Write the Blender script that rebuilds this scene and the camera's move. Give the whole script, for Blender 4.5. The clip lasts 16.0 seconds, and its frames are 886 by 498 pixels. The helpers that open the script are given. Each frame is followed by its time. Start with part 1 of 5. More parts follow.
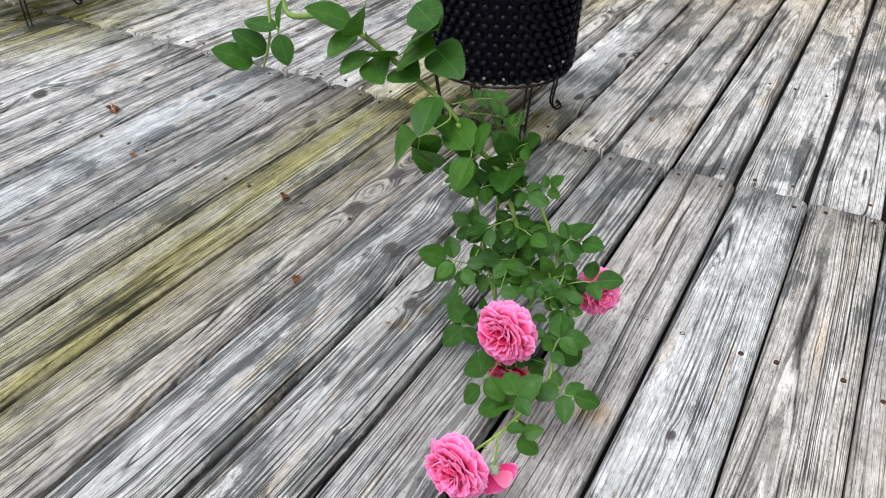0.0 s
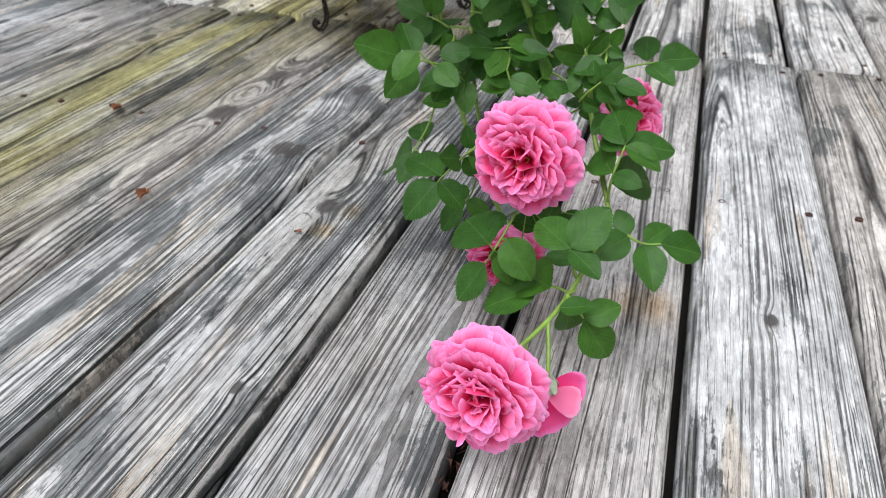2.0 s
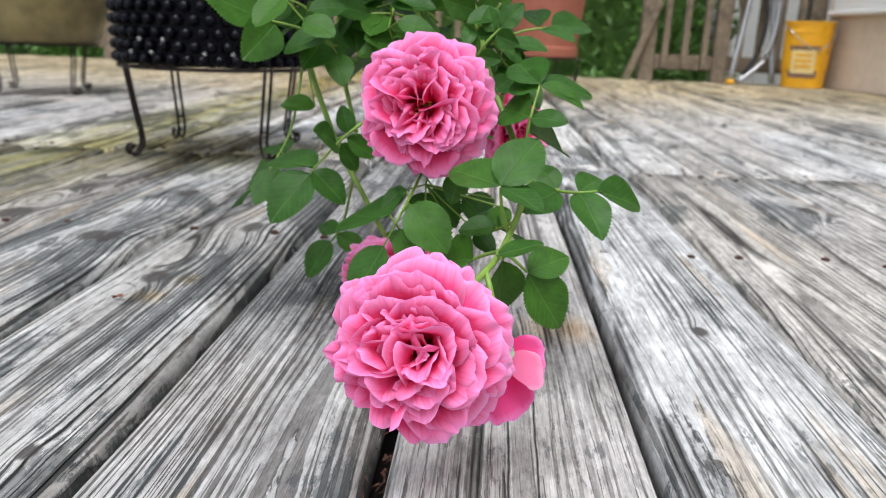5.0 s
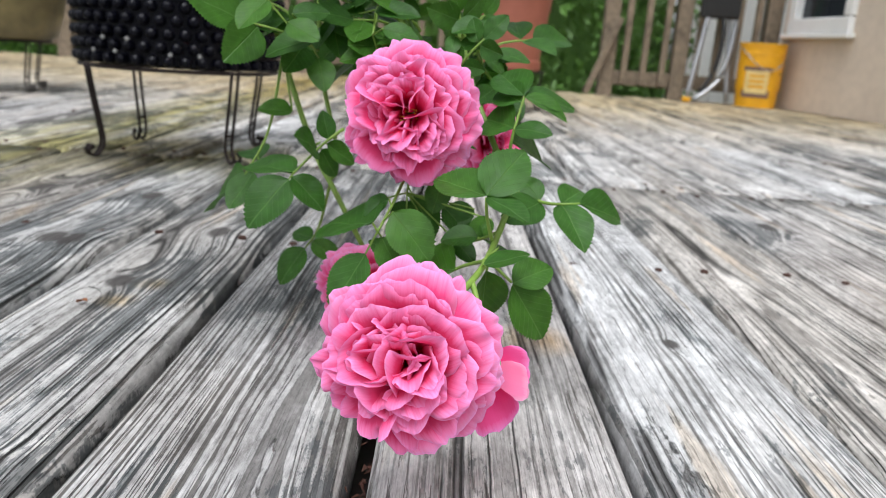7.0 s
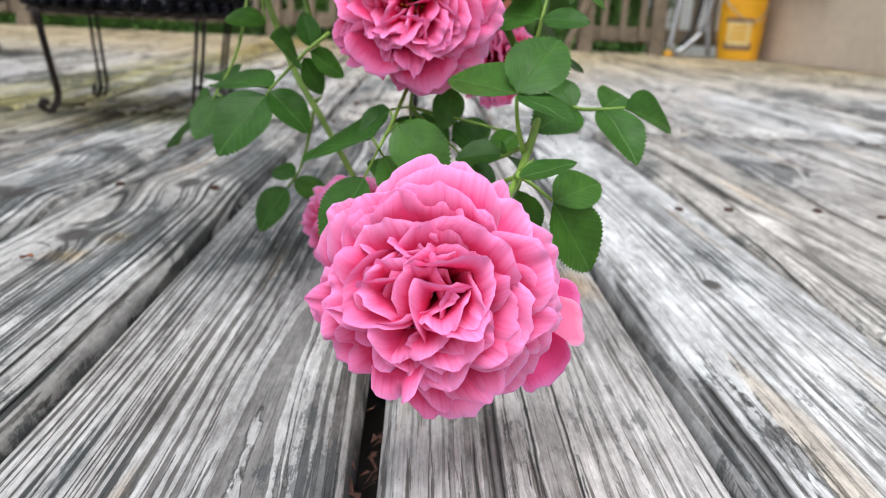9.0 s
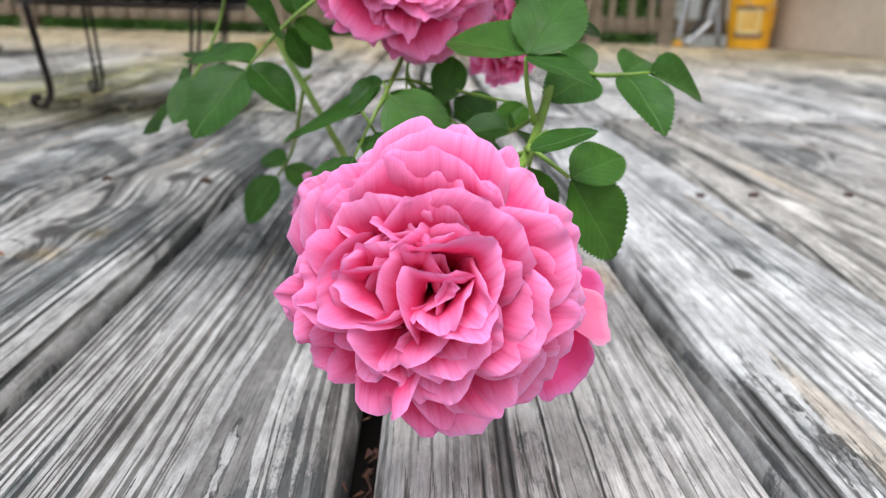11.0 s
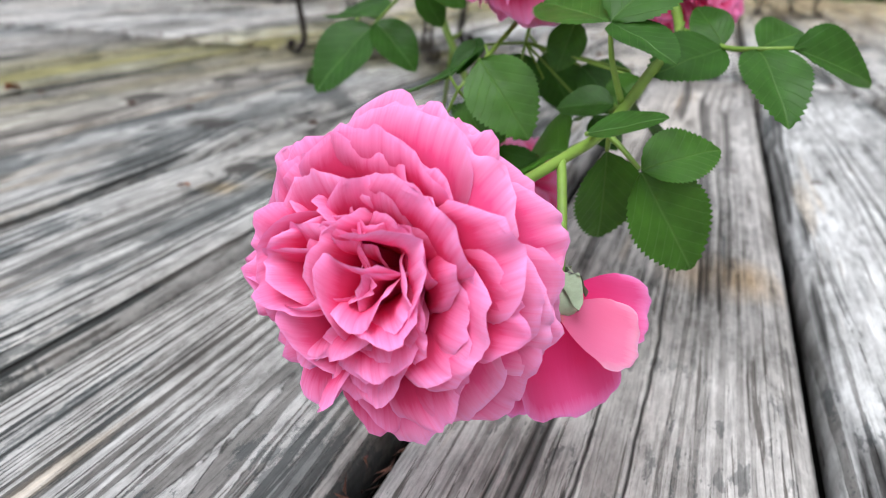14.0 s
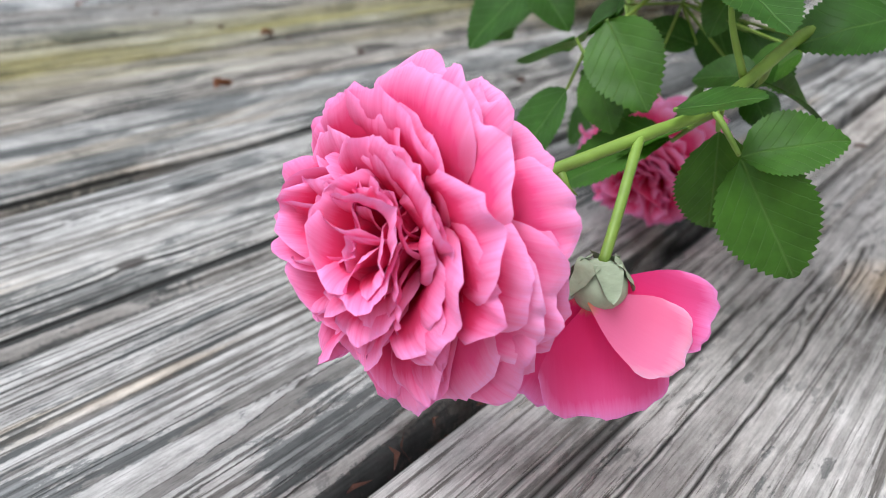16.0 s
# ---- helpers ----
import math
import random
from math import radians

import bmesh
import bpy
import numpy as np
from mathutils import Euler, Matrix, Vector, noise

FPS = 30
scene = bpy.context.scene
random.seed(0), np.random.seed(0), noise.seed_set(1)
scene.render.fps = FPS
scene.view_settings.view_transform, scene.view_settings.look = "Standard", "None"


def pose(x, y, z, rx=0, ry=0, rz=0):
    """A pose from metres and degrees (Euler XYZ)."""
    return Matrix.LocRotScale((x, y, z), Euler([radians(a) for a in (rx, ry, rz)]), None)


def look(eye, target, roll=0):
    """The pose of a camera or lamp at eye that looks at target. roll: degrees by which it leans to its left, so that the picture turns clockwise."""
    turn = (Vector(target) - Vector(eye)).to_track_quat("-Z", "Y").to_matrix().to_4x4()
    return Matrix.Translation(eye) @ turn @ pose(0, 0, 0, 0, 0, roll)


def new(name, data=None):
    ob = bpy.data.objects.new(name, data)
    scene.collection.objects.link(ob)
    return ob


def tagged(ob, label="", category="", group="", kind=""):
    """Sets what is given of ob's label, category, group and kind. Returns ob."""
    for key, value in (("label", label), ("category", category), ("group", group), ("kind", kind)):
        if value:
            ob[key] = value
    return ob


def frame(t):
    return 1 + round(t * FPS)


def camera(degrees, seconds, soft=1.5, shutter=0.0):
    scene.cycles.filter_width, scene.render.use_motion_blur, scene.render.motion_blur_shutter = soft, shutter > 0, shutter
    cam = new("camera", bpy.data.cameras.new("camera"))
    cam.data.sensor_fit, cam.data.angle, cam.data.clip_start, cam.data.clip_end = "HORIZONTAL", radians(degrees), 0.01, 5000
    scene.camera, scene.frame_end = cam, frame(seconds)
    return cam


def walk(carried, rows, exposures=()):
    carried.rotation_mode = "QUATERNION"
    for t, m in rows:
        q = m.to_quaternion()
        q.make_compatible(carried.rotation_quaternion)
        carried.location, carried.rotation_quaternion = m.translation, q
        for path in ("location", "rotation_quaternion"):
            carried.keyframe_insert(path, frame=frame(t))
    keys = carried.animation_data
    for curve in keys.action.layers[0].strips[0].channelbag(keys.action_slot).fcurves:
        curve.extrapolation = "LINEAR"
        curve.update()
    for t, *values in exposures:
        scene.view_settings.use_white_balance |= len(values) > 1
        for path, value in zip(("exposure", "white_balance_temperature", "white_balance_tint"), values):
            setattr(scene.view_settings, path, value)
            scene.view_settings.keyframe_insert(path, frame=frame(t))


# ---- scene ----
cam = camera(61.0, 16.0, soft=0.5)
PATH = [
    (0, (0.2857, 0.3742, 0.7801), (-0.5245, 1.7947, -0.3713), 0.30),
    (0.5, (0.1976, 0.4312, 0.6993), (-0.4800, 1.9096, -0.4648), 1.23),
    (1, (0.1531, 0.4596, 0.5920), (-0.4348, 1.9840, -0.5615), 1.76),
    (1.5, (0.1200, 0.5042, 0.4794), (-0.4272, 2.0678, -0.6413), 1.30),
    (2, (0.0996, 0.5374, 0.3936), (-0.4079, 2.1517, -0.6725), 0.79),
    (2.5, (0.0866, 0.5701, 0.3322), (-0.3776, 2.2450, -0.6573), 0.30),
    (3, (0.0760, 0.5960, 0.2723), (-0.3261, 2.3393, -0.6216), 0.11),
    (3.5, (0.0679, 0.6063, 0.2326), (-0.2547, 2.4156, -0.5562), 0.24),
    (4, (0.0570, 0.6013, 0.2174), (-0.1801, 2.4639, -0.4712), 0.66),
    (4.5, (0.0476, 0.5860, 0.2132), (-0.1118, 2.4870, -0.3875), 1.42),
    (5, (0.0455, 0.5732, 0.2067), (-0.0517, 2.4961, -0.3345), 2.16),
    (5.2, (0.0469, 0.5727, 0.2059), (-0.0341, 2.5020, -0.3149), 2.34),
    (7.3, (0.0298, 0.5747, 0.2054), (0.0533, 2.5080, -0.3061), 4.06),
    (7.5, (0.0296, 0.5729, 0.2120), (0.0563, 2.5037, -0.3089), 3.88),
    (8, (0.0201, 0.5862, 0.2050), (0.0579, 2.5098, -0.3413), 3.45),
    (8.5, (0.0184, 0.6171, 0.1812), (0.0723, 2.5337, -0.3877), 2.96),
    (9, (0.0152, 0.6447, 0.1627), (0.0894, 2.5544, -0.4267), 2.79),
    (11.3, (0.0217, 0.6871, 0.1449), (0.0565, 2.5954, -0.4529), 1.25),
    (11.5, (0.0229, 0.6907, 0.1436), (0.0366, 2.5992, -0.4543), 1.25),
    (12, (0.0274, 0.6973, 0.1455), (-0.0281, 2.5998, -0.4686), 1.31),
    (12.5, (0.0358, 0.6979, 0.1438), (-0.1133, 2.5869, -0.4962), 1.60),
    (13, (0.0529, 0.7034, 0.1439), (-0.2189, 2.5699, -0.5211), 1.83),
    (13.5, (0.0705, 0.7097, 0.1471), (-0.3592, 2.5343, -0.5504), 1.94),
    (14, (0.0862, 0.7147, 0.1508), (-0.5170, 2.4779, -0.5753), 2.09),
    (14.5, (0.1026, 0.7252, 0.1524), (-0.6723, 2.4112, -0.5940), 2.14),
    (15, (0.1167, 0.7361, 0.1520), (-0.8071, 2.3272, -0.6322), 1.45),
    (15.5, (0.1249, 0.7397, 0.1522), (-0.9239, 2.2352, -0.6624), 1.30),
    (16, (0.1287, 0.7474, 0.1519), (-1.0131, 2.1566, -0.6910), 1.13),
]
# the lens focuses on the nearest bloom, through a small phone aperture
cam.data.dof.use_dof = True
cam.data.dof.aperture_fstop = 15.0
walk(cam, [(t, look(eye, target, roll)) for t, eye, target, roll in PATH], exposures=[(0.0, 0.27, 6130, 10), (2.0, 0.25, 6130, 10), (3.5, 0.28, 6130, 10), (5.2, 0.34, 6130, 10), (9.0, 0.32, 6130, 10), (12.5, 0.28, 6130, 10), (14.0, 0.28, 6130, 10), (16.0, 0.31, 6130, 10)])

# ---- light ----
SUN_ELEVATION, SUN_TURN = 66, 188
world = bpy.data.worlds.new("overcast_sky")
scene.world = world
world.use_nodes = True
wn, wl = world.node_tree.nodes, world.node_tree.links
sky = wn.new("ShaderNodeTexSky")
sky.sky_type = "NISHITA"
sky.sun_disc = False
sky.sun_elevation, sky.sun_rotation = radians(SUN_ELEVATION), radians(SUN_TURN)
sky.air_density, sky.dust_density, sky.ozone_density = 1.0, 4.0, 1.0
soft_sky = wn.new("ShaderNodeHueSaturation")
soft_sky.inputs["Saturation"].default_value = 0.15
wl.new(sky.outputs[0], soft_sky.inputs["Color"])
wl.new(soft_sky.outputs[0], wn["Background"].inputs["Color"])
wn["Background"].inputs["Strength"].default_value = 0.15
sun_data = bpy.data.lights.new("sun", "SUN")
sun_data.energy, sun_data.angle, sun_data.color = 1.36, radians(36), (1.0, 0.985, 0.96)
sun = new("sun", sun_data)
sun.matrix_world = look((0, 0, 8), (math.sin(radians(SUN_TURN)) * -3, math.cos(radians(SUN_TURN)) * -3, 8 - 3 * math.tan(radians(SUN_ELEVATION))))


# ---- materials ----
def material(name):
    m = bpy.data.materials.new(name)
    m.use_nodes = True
    return m, m.node_tree.nodes, m.node_tree.links, m.node_tree.nodes["Principled BSDF"]


def ramp(nodes, stops, interp="LINEAR"):
    r = nodes.new("ShaderNodeValToRGB")
    r.color_ramp.interpolation = interp
    while len(r.color_ramp.elements) < len(stops):
        r.color_ramp.elements.new(0.5)
    for e, (p, c) in zip(r.color_ramp.elements, stops):
        e.position = p
        e.color = (*c, 1) if len(c) == 3 else c
    return r


def mix(nodes, links, fac, a, b, mode="MIX"):
    m = nodes.new("ShaderNodeMix")
    m.data_type, m.blend_type = "RGBA", mode
    for sock, v in ((m.inputs[0], fac), (m.inputs[6], a), (m.inputs[7], b)):
        if isinstance(v, bpy.types.NodeSocket):
            links.new(v, sock)
        else:
            sock.default_value = v if not isinstance(v, tuple) else (*v, 1)
    return m.outputs[2]


def maths(nodes, links, op, a, b=0.0, clamp=False):
    m = nodes.new("ShaderNodeMath")
    m.operation, m.use_clamp = op, clamp
    for sock, v in ((m.inputs[0], a), (m.inputs[1], b)):
        if isinstance(v, bpy.types.NodeSocket):
            links.new(v, sock)
        else:
            sock.default_value = v
    return m.outputs[0]


def noise_tex(nodes, links, vector, scale, detail=4.0, rough=0.55, distort=0.0):
    n = nodes.new("ShaderNodeTexNoise")
    n.inputs["Scale"].default_value, n.inputs["Detail"].default_value = scale, detail
    n.inputs["Roughness"].default_value, n.inputs["Distortion"].default_value = rough, distort
    if vector:
        links.new(vector, n.inputs["Vector"])
    return n.outputs["Fac"]


def scaled(nodes, links, vector, scale, offset=None):
    m = nodes.new("ShaderNodeMapping")
    m.inputs["Scale"].default_value = scale
    links.new(vector, m.inputs["Vector"])
    if offset:
        links.new(offset, m.inputs["Location"])
    return m.outputs[0]


def bump(nodes, links, bsdf, height, strength, distance, normal=None):
    b = nodes.new("ShaderNodeBump")
    b.inputs["Strength"].default_value, b.inputs["Distance"].default_value = strength, distance
    links.new(height, b.inputs["Height"])
    if normal:
        links.new(normal, b.inputs["Normal"])
    links.new(b.outputs[0], bsdf.inputs["Normal"])
    return b.outputs[0]


def plain(name, colour, rough=0.6, metal=0.0, grain=0.12, scale=40.0, relief=0.0004):
    """A surface of one colour with uneven tone and fine relief."""
    m, n, l, b = material(name)
    c = n.new("ShaderNodeTexCoord").outputs["Object"]
    tone = noise_tex(n, l, c, scale, 5)
    stain = noise_tex(n, l, c, scale * 0.12, 3)
    both = maths(n, l, "ADD", maths(n, l, "MULTIPLY", tone, 0.5), maths(n, l, "MULTIPLY", stain, 0.5))
    dark = tuple(v * (1 - grain * 2) for v in colour)
    light = tuple(min(1, v * (1 + grain)) for v in colour)
    r = ramp(n, [(0.3, dark), (0.7, light)])
    l.new(both, r.inputs[0])
    l.new(r.outputs[0], b.inputs["Base Color"])
    b.inputs["Roughness"].default_value, b.inputs["Metallic"].default_value = rough, metal
    bump(n, l, b, tone, 0.5, relief)
    return m


# knots in the boards: place and reach
KNOTS = ((-0.482, 1.371, 0.022), (-0.347, 1.29, 0.016), (-0.233, 1.177, 0.013), (0.215, 1.115, 0.008), (-0.176, 0.897, 0.006))


def deck_wood(name):
    """Grey weathered softwood: raised grain that bends round knots, silvered ridges, dark checks, mildew, algae and
    painted shade under a pot.
    """
    m, n, l, b = material(name)
    tc = n.new("ShaderNodeTexCoord")
    info = n.new("ShaderNodeObjectInfo")
    pos = n.new("ShaderNodeNewGeometry").outputs["Position"]
    shift = n.new("ShaderNodeCombineXYZ")
    for k, f in enumerate((37.0, 91.0, 13.0)):
        l.new(maths(n, l, "MULTIPLY", info.outputs["Random"], f), shift.inputs[k])
    add = n.new("ShaderNodeVectorMath")
    l.new(tc.outputs["Object"], add.inputs[0])
    l.new(shift.outputs[0], add.inputs[1])
    v = add.outputs[0]
    # knots: the grain runs round them
    vor = n.new("ShaderNodeTexVoronoi")
    vor.feature = "F1"
    vor.voronoi_dimensions = "2D"
    vor.inputs["Scale"].default_value = 1.0
    l.new(scaled(n, l, v, (6.5, 3.2, 0.0)), vor.inputs["Vector"])
    d = vor.outputs["Distance"]
    near = maths(n, l, "POWER", 2.718, maths(n, l, "MULTIPLY", maths(n, l, "POWER", maths(n, l, "MULTIPLY", d, 4.6), 2.0), -1.0))
    heart = maths(n, l, "SUBTRACT", 1.0, maths(n, l, "MULTIPLY", d, 11.0), True)
    some = n.new("ShaderNodeSeparateColor")
    l.new(vor.outputs["Color"], some.inputs[0])
    has = maths(n, l, "GREATER_THAN", some.outputs[0], 0.80)
    near, heart = maths(n, l, "MULTIPLY", near, has), maths(n, l, "MULTIPLY", heart, has)
    flat = scaled(n, l, pos, (1.0, 0.62, 1.0))
    for x, y, reach in KNOTS:
        gap = n.new("ShaderNodeVectorMath")
        gap.operation = "DISTANCE"
        l.new(flat, gap.inputs[0])
        gap.inputs[1].default_value = (x, y * 0.62, 0.0)
        u = maths(n, l, "DIVIDE", gap.outputs["Value"], reach)
        ring_round = maths(n, l, "POWER", 2.718, maths(n, l, "MULTIPLY", maths(n, l, "MULTIPLY", u, u), -0.40))
        near = maths(n, l, "MAXIMUM", near, maths(n, l, "MULTIPLY", ring_round, min(1.0, reach * 38)))
        heart = maths(n, l, "MAXIMUM", heart, maths(n, l, "SUBTRACT", 1.0, u, True))
    sway = noise_tex(n, l, scaled(n, l, v, (4.5, 0.8, 5.0)), 1.0, 3, 0.5)
    jag = noise_tex(n, l, scaled(n, l, v, (90.0, 16.0, 5.0)), 1.0, 4, 0.6)
    # flat-sawn rings: wide in the heart of the board, close towards its sides
    own = n.new("ShaderNodeSeparateXYZ")
    l.new(tc.outputs["Object"], own.inputs[0])
    off_heart = maths(n, l, "ADD", own.outputs[0], maths(n, l, "MULTIPLY", maths(n, l, "SUBTRACT", maths(n, l, "FRACT", maths(n, l, "MULTIPLY", info.outputs["Random"], 57.0)), 0.5), 0.10))
    bowed = maths(n, l, "SQRT", maths(n, l, "ADD", maths(n, l, "MULTIPLY", off_heart, off_heart), 0.00012))
    phase = maths(n, l, "MULTIPLY", maths(n, l, "POWER", bowed, 1.5), 3.1)
    # pointed arches where the board was cut across the rings
    phase = maths(n, l, "ADD", phase, maths(n, l, "MULTIPLY", own.outputs[1], maths(n, l, "MULTIPLY", maths(n, l, "FRACT", maths(n, l, "MULTIPLY", info.outputs["Random"], 23.0)), 0.018)))
    phase = maths(n, l, "ADD", phase, maths(n, l, "MULTIPLY", sway, 0.050))
    phase = maths(n, l, "ADD", phase, maths(n, l, "MULTIPLY", near, 0.016))
    phase = maths(n, l, "ADD", phase, maths(n, l, "MULTIPLY", jag, 0.0014))
    rings = n.new("ShaderNodeTexNoise")
    rings.noise_dimensions = "1D"
    rings.inputs["Scale"].default_value, rings.inputs["Detail"].default_value, rings.inputs["Roughness"].default_value = 310.0, 2.0, 0.5
    l.new(phase, rings.inputs["W"])
    ring = rings.outputs["Fac"]
    splits = n.new("ShaderNodeTexNoise")
    splits.noise_dimensions = "1D"
    splits.inputs["Scale"].default_value, splits.inputs["Detail"].default_value = 125.0, 0.0
    l.new(maths(n, l, "ADD", phase, 3.7), splits.inputs["W"])
    fibre = noise_tex(n, l, scaled(n, l, v, (430, 10.0, 60)), 1.0, 4, 0.65)
    mottle = noise_tex(n, l, scaled(n, l, v, (38, 13.0, 20)), 1.0, 9, 0.72)
    patch = noise_tex(n, l, scaled(n, l, v, (17, 5.0, 10)), 1.0, 7, 0.68, 0.8)
    broad = noise_tex(n, l, scaled(n, l, v, (4.0, 1.1, 3)), 1.0, 3, 0.5)
    speck = noise_tex(n, l, scaled(n, l, v, (230, 70, 10)), 1.0, 7, 0.78)
    pore = noise_tex(n, l, scaled(n, l, v, (1100, 420, 10)), 1.0, 5, 0.8)
    blotch = noise_tex(n, l, scaled(n, l, v, (15, 5.5, 10)), 1.0, 9, 0.62, 0.4)
    zone = noise_tex(n, l, scaled(n, l, v, (9.0, 2.6, 5)), 1.0, 4, 0.6, 0.4)
    # silvered wood: bleached late rings, greyer early ones, uneven in patches
    light = maths(n, l, "ADD", maths(n, l, "MULTIPLY", mottle, 0.52), maths(n, l, "MULTIPLY", speck, 0.36))
    light = maths(n, l, "ADD", light, maths(n, l, "MULTIPLY", ring, 0.12))
    base = ramp(n, [(0.39, (0.27, 0.263, 0.255)), (0.46, (0.43, 0.424, 0.415)), (0.53, (0.58, 0.575, 0.565)), (0.61, (0.77, 0.766, 0.758))])
    l.new(light, base.inputs[0])
    col = base.outputs[0]
    # fine raised fibres
    thread = noise_tex(n, l, scaled(n, l, v, (1000, 24.0, 60)), 1.0, 5, 0.75)
    fine = ramp(n, [(0.36, (0.62, 0.62, 0.62)), (0.48, (1.0, 1.0, 1.0)), (0.62, (1.14, 1.14, 1.14))])
    l.new(thread, fine.inputs[0])
    # board to board: some browner, some bleached
    col = mix(n, l, 1.0, col, info.outputs["Color"], "MULTIPLY")
    brown = ramp(n, [(0.50, (0, 0, 0)), (0.72, (1, 1, 1))])
    l.new(broad, brown.inputs[0])
    col = mix(n, l, maths(n, l, "MULTIPLY", brown.outputs[0], 0.5), col, mix(n, l, 1.0, col, (0.93, 0.82, 0.70), "MULTIPLY"))
    # soft wood eaten out between the ridges: hard-edged bands, frayed by the pores, wider where the board is worn
    eaten = maths(n, l, "ADD", ring, maths(n, l, "MULTIPLY", maths(n, l, "SUBTRACT", 0.5, zone), 0.34))
    eaten = maths(n, l, "ADD", eaten, maths(n, l, "MULTIPLY", maths(n, l, "SUBTRACT", speck, 0.5), 0.09))
    eaten = maths(n, l, "ADD", eaten, maths(n, l, "MULTIPLY", maths(n, l, "SUBTRACT", pore, 0.5), 0.08))
    sides = ramp(n, [(0.010, (0.70, 0.70, 0.70)), (0.050, (1, 1, 1))])
    l.new(maths(n, l, "ABSOLUTE", off_heart), sides.inputs[0])
    groove = ramp(n, [(0.440, (1, 1, 1)), (0.456, (0, 0, 0))])
    l.new(eaten, groove.inputs[0])
    depth = ramp(n, [(0.38, (0.30, 0.30, 0.30)), (0.54, (0.95, 0.95, 0.95))])
    l.new(maths(n, l, "ADD", maths(n, l, "MULTIPLY", patch, 0.7), maths(n, l, "MULTIPLY", info.outputs["Alpha"], 0.30)), depth.inputs[0])
    hair = ramp(n, [(0.385, (1, 1, 1)), (0.400, (0, 0, 0))])
    l.new(fibre, hair.inputs[0])
    dark = maths(n, l, "MAXIMUM", maths(n, l, "MULTIPLY", maths(n, l, "MULTIPLY", groove.outputs[0], sides.outputs[0]), depth.outputs[0]), maths(n, l, "MULTIPLY", hair.outputs[0], 0.85))
    col = mix(n, l, dark, col, mix(n, l, 1.0, col, (0.24, 0.225, 0.21), "MULTIPLY"))
    # blue-grey mildew fills the eaten bands first, then spreads in blotches
    smear = maths(n, l, "ADD", maths(n, l, "MULTIPLY", blotch, 1.10), maths(n, l, "SUBTRACT", maths(n, l, "MULTIPLY", zone, 0.34), 0.220))
    smear = maths(n, l, "ADD", smear, maths(n, l, "MULTIPLY", maths(n, l, "SUBTRACT", 0.5, ring), 0.28))
    smear = maths(n, l, "ADD", smear, maths(n, l, "MULTIPLY", maths(n, l, "SUBTRACT", info.outputs["Alpha"], 0.5), 0.30))
    smear = maths(n, l, "ADD", smear, maths(n, l, "MULTIPLY", maths(n, l, "SUBTRACT", speck, 0.5), 0.32))
    smear = maths(n, l, "ADD", smear, maths(n, l, "MULTIPLY", maths(n, l, "SUBTRACT", pore, 0.5), 0.14))
    mil = ramp(n, [(0.548, (0, 0, 0)), (0.568, (1, 1, 1))])
    l.new(smear, mil.inputs[0])
    col = mix(n, l, maths(n, l, "MULTIPLY", mil.outputs[0], 0.68), col, mix(n, l, 0.60, mix(n, l, 1.0, col, (0.22, 0.25, 0.265), "MULTIPLY"), (0.046, 0.060, 0.065)))
    fleck = ramp(n, [(0.385, (1, 1, 1)), (0.405, (0, 0, 0))])
    l.new(noise_tex(n, l, scaled(n, l, v, (170, 42, 10)), 1.0, 5, 0.62), fleck.inputs[0])
    fleck = maths(n, l, "MULTIPLY", fleck.outputs[0], maths(n, l, "MULTIPLY", maths(n, l, "SUBTRACT", blotch, 0.38), 5.0, True))
    col = mix(n, l, maths(n, l, "MULTIPLY", fleck, 0.6), col, (0.060, 0.068, 0.070))
    # rusty ochre streaks
    rusty = ramp(n, [(0.60, (0, 0, 0)), (0.66, (1, 1, 1))])
    l.new(noise_tex(n, l, scaled(n, l, v, (30, 2.2, 6)), 1.0, 5, 0.6), rusty.inputs[0])
    col = mix(n, l, maths(n, l, "MULTIPLY", rusty.outputs[0], 0.42), col, mix(n, l, 1.0, col, (0.98, 0.76, 0.50), "MULTIPLY"))
    # long dark checks that keep to the grain
    crack = maths(n, l, "SUBTRACT", 1.0, maths(n, l, "MULTIPLY", maths(n, l, "ABSOLUTE", maths(n, l, "SUBTRACT", splits.outputs["Fac"], 0.5)), 30.0), True)
    runs = ramp(n, [(0.50, (0, 0, 0)), (0.52, (1, 1, 1))])
    l.new(noise_tex(n, l, scaled(n, l, v, (22, 1.6, 10)), 1.0, 3, 0.5), runs.inputs[0])
    crack = maths(n, l, "MULTIPLY", crack, runs.outputs[0])
    col = mix(n, l, maths(n, l, "MULTIPLY", crack, 0.94), col, (0.014, 0.013, 0.012))
    # knots
    gnarl = maths(n, l, "MULTIPLY", maths(n, l, "ADD", heart, maths(n, l, "MULTIPLY", maths(n, l, "SUBTRACT", speck, 0.50), 1.6)), 2.6, True)
    gnarl = maths(n, l, "MULTIPLY", gnarl, maths(n, l, "MULTIPLY", heart, 5.0, True))
    col = mix(n, l, maths(n, l, "MULTIPLY", gnarl, 0.92), col, (0.070, 0.064, 0.060))
    # green algae and painted pot shade near the plant stands, ochre film towards the house
    sep = n.new("ShaderNodeSeparateXYZ")
    l.new(pos, sep.inputs[0])
    film = noise_tex(n, l, scaled(n, l, v, (26, 1.9, 8)), 1.0, 5, 0.65)
    off = maths(n, l, "ABSOLUTE", maths(n, l, "ADD", sep.outputs[0], 0.66))
    band = maths(n, l, "SUBTRACT", 1.0, maths(n, l, "DIVIDE", off, 0.20), True)
    alg = maths(n, l, "MULTIPLY", band, maths(n, l, "MULTIPLY", maths(n, l, "SUBTRACT", film, 0.30), 5.0), True)
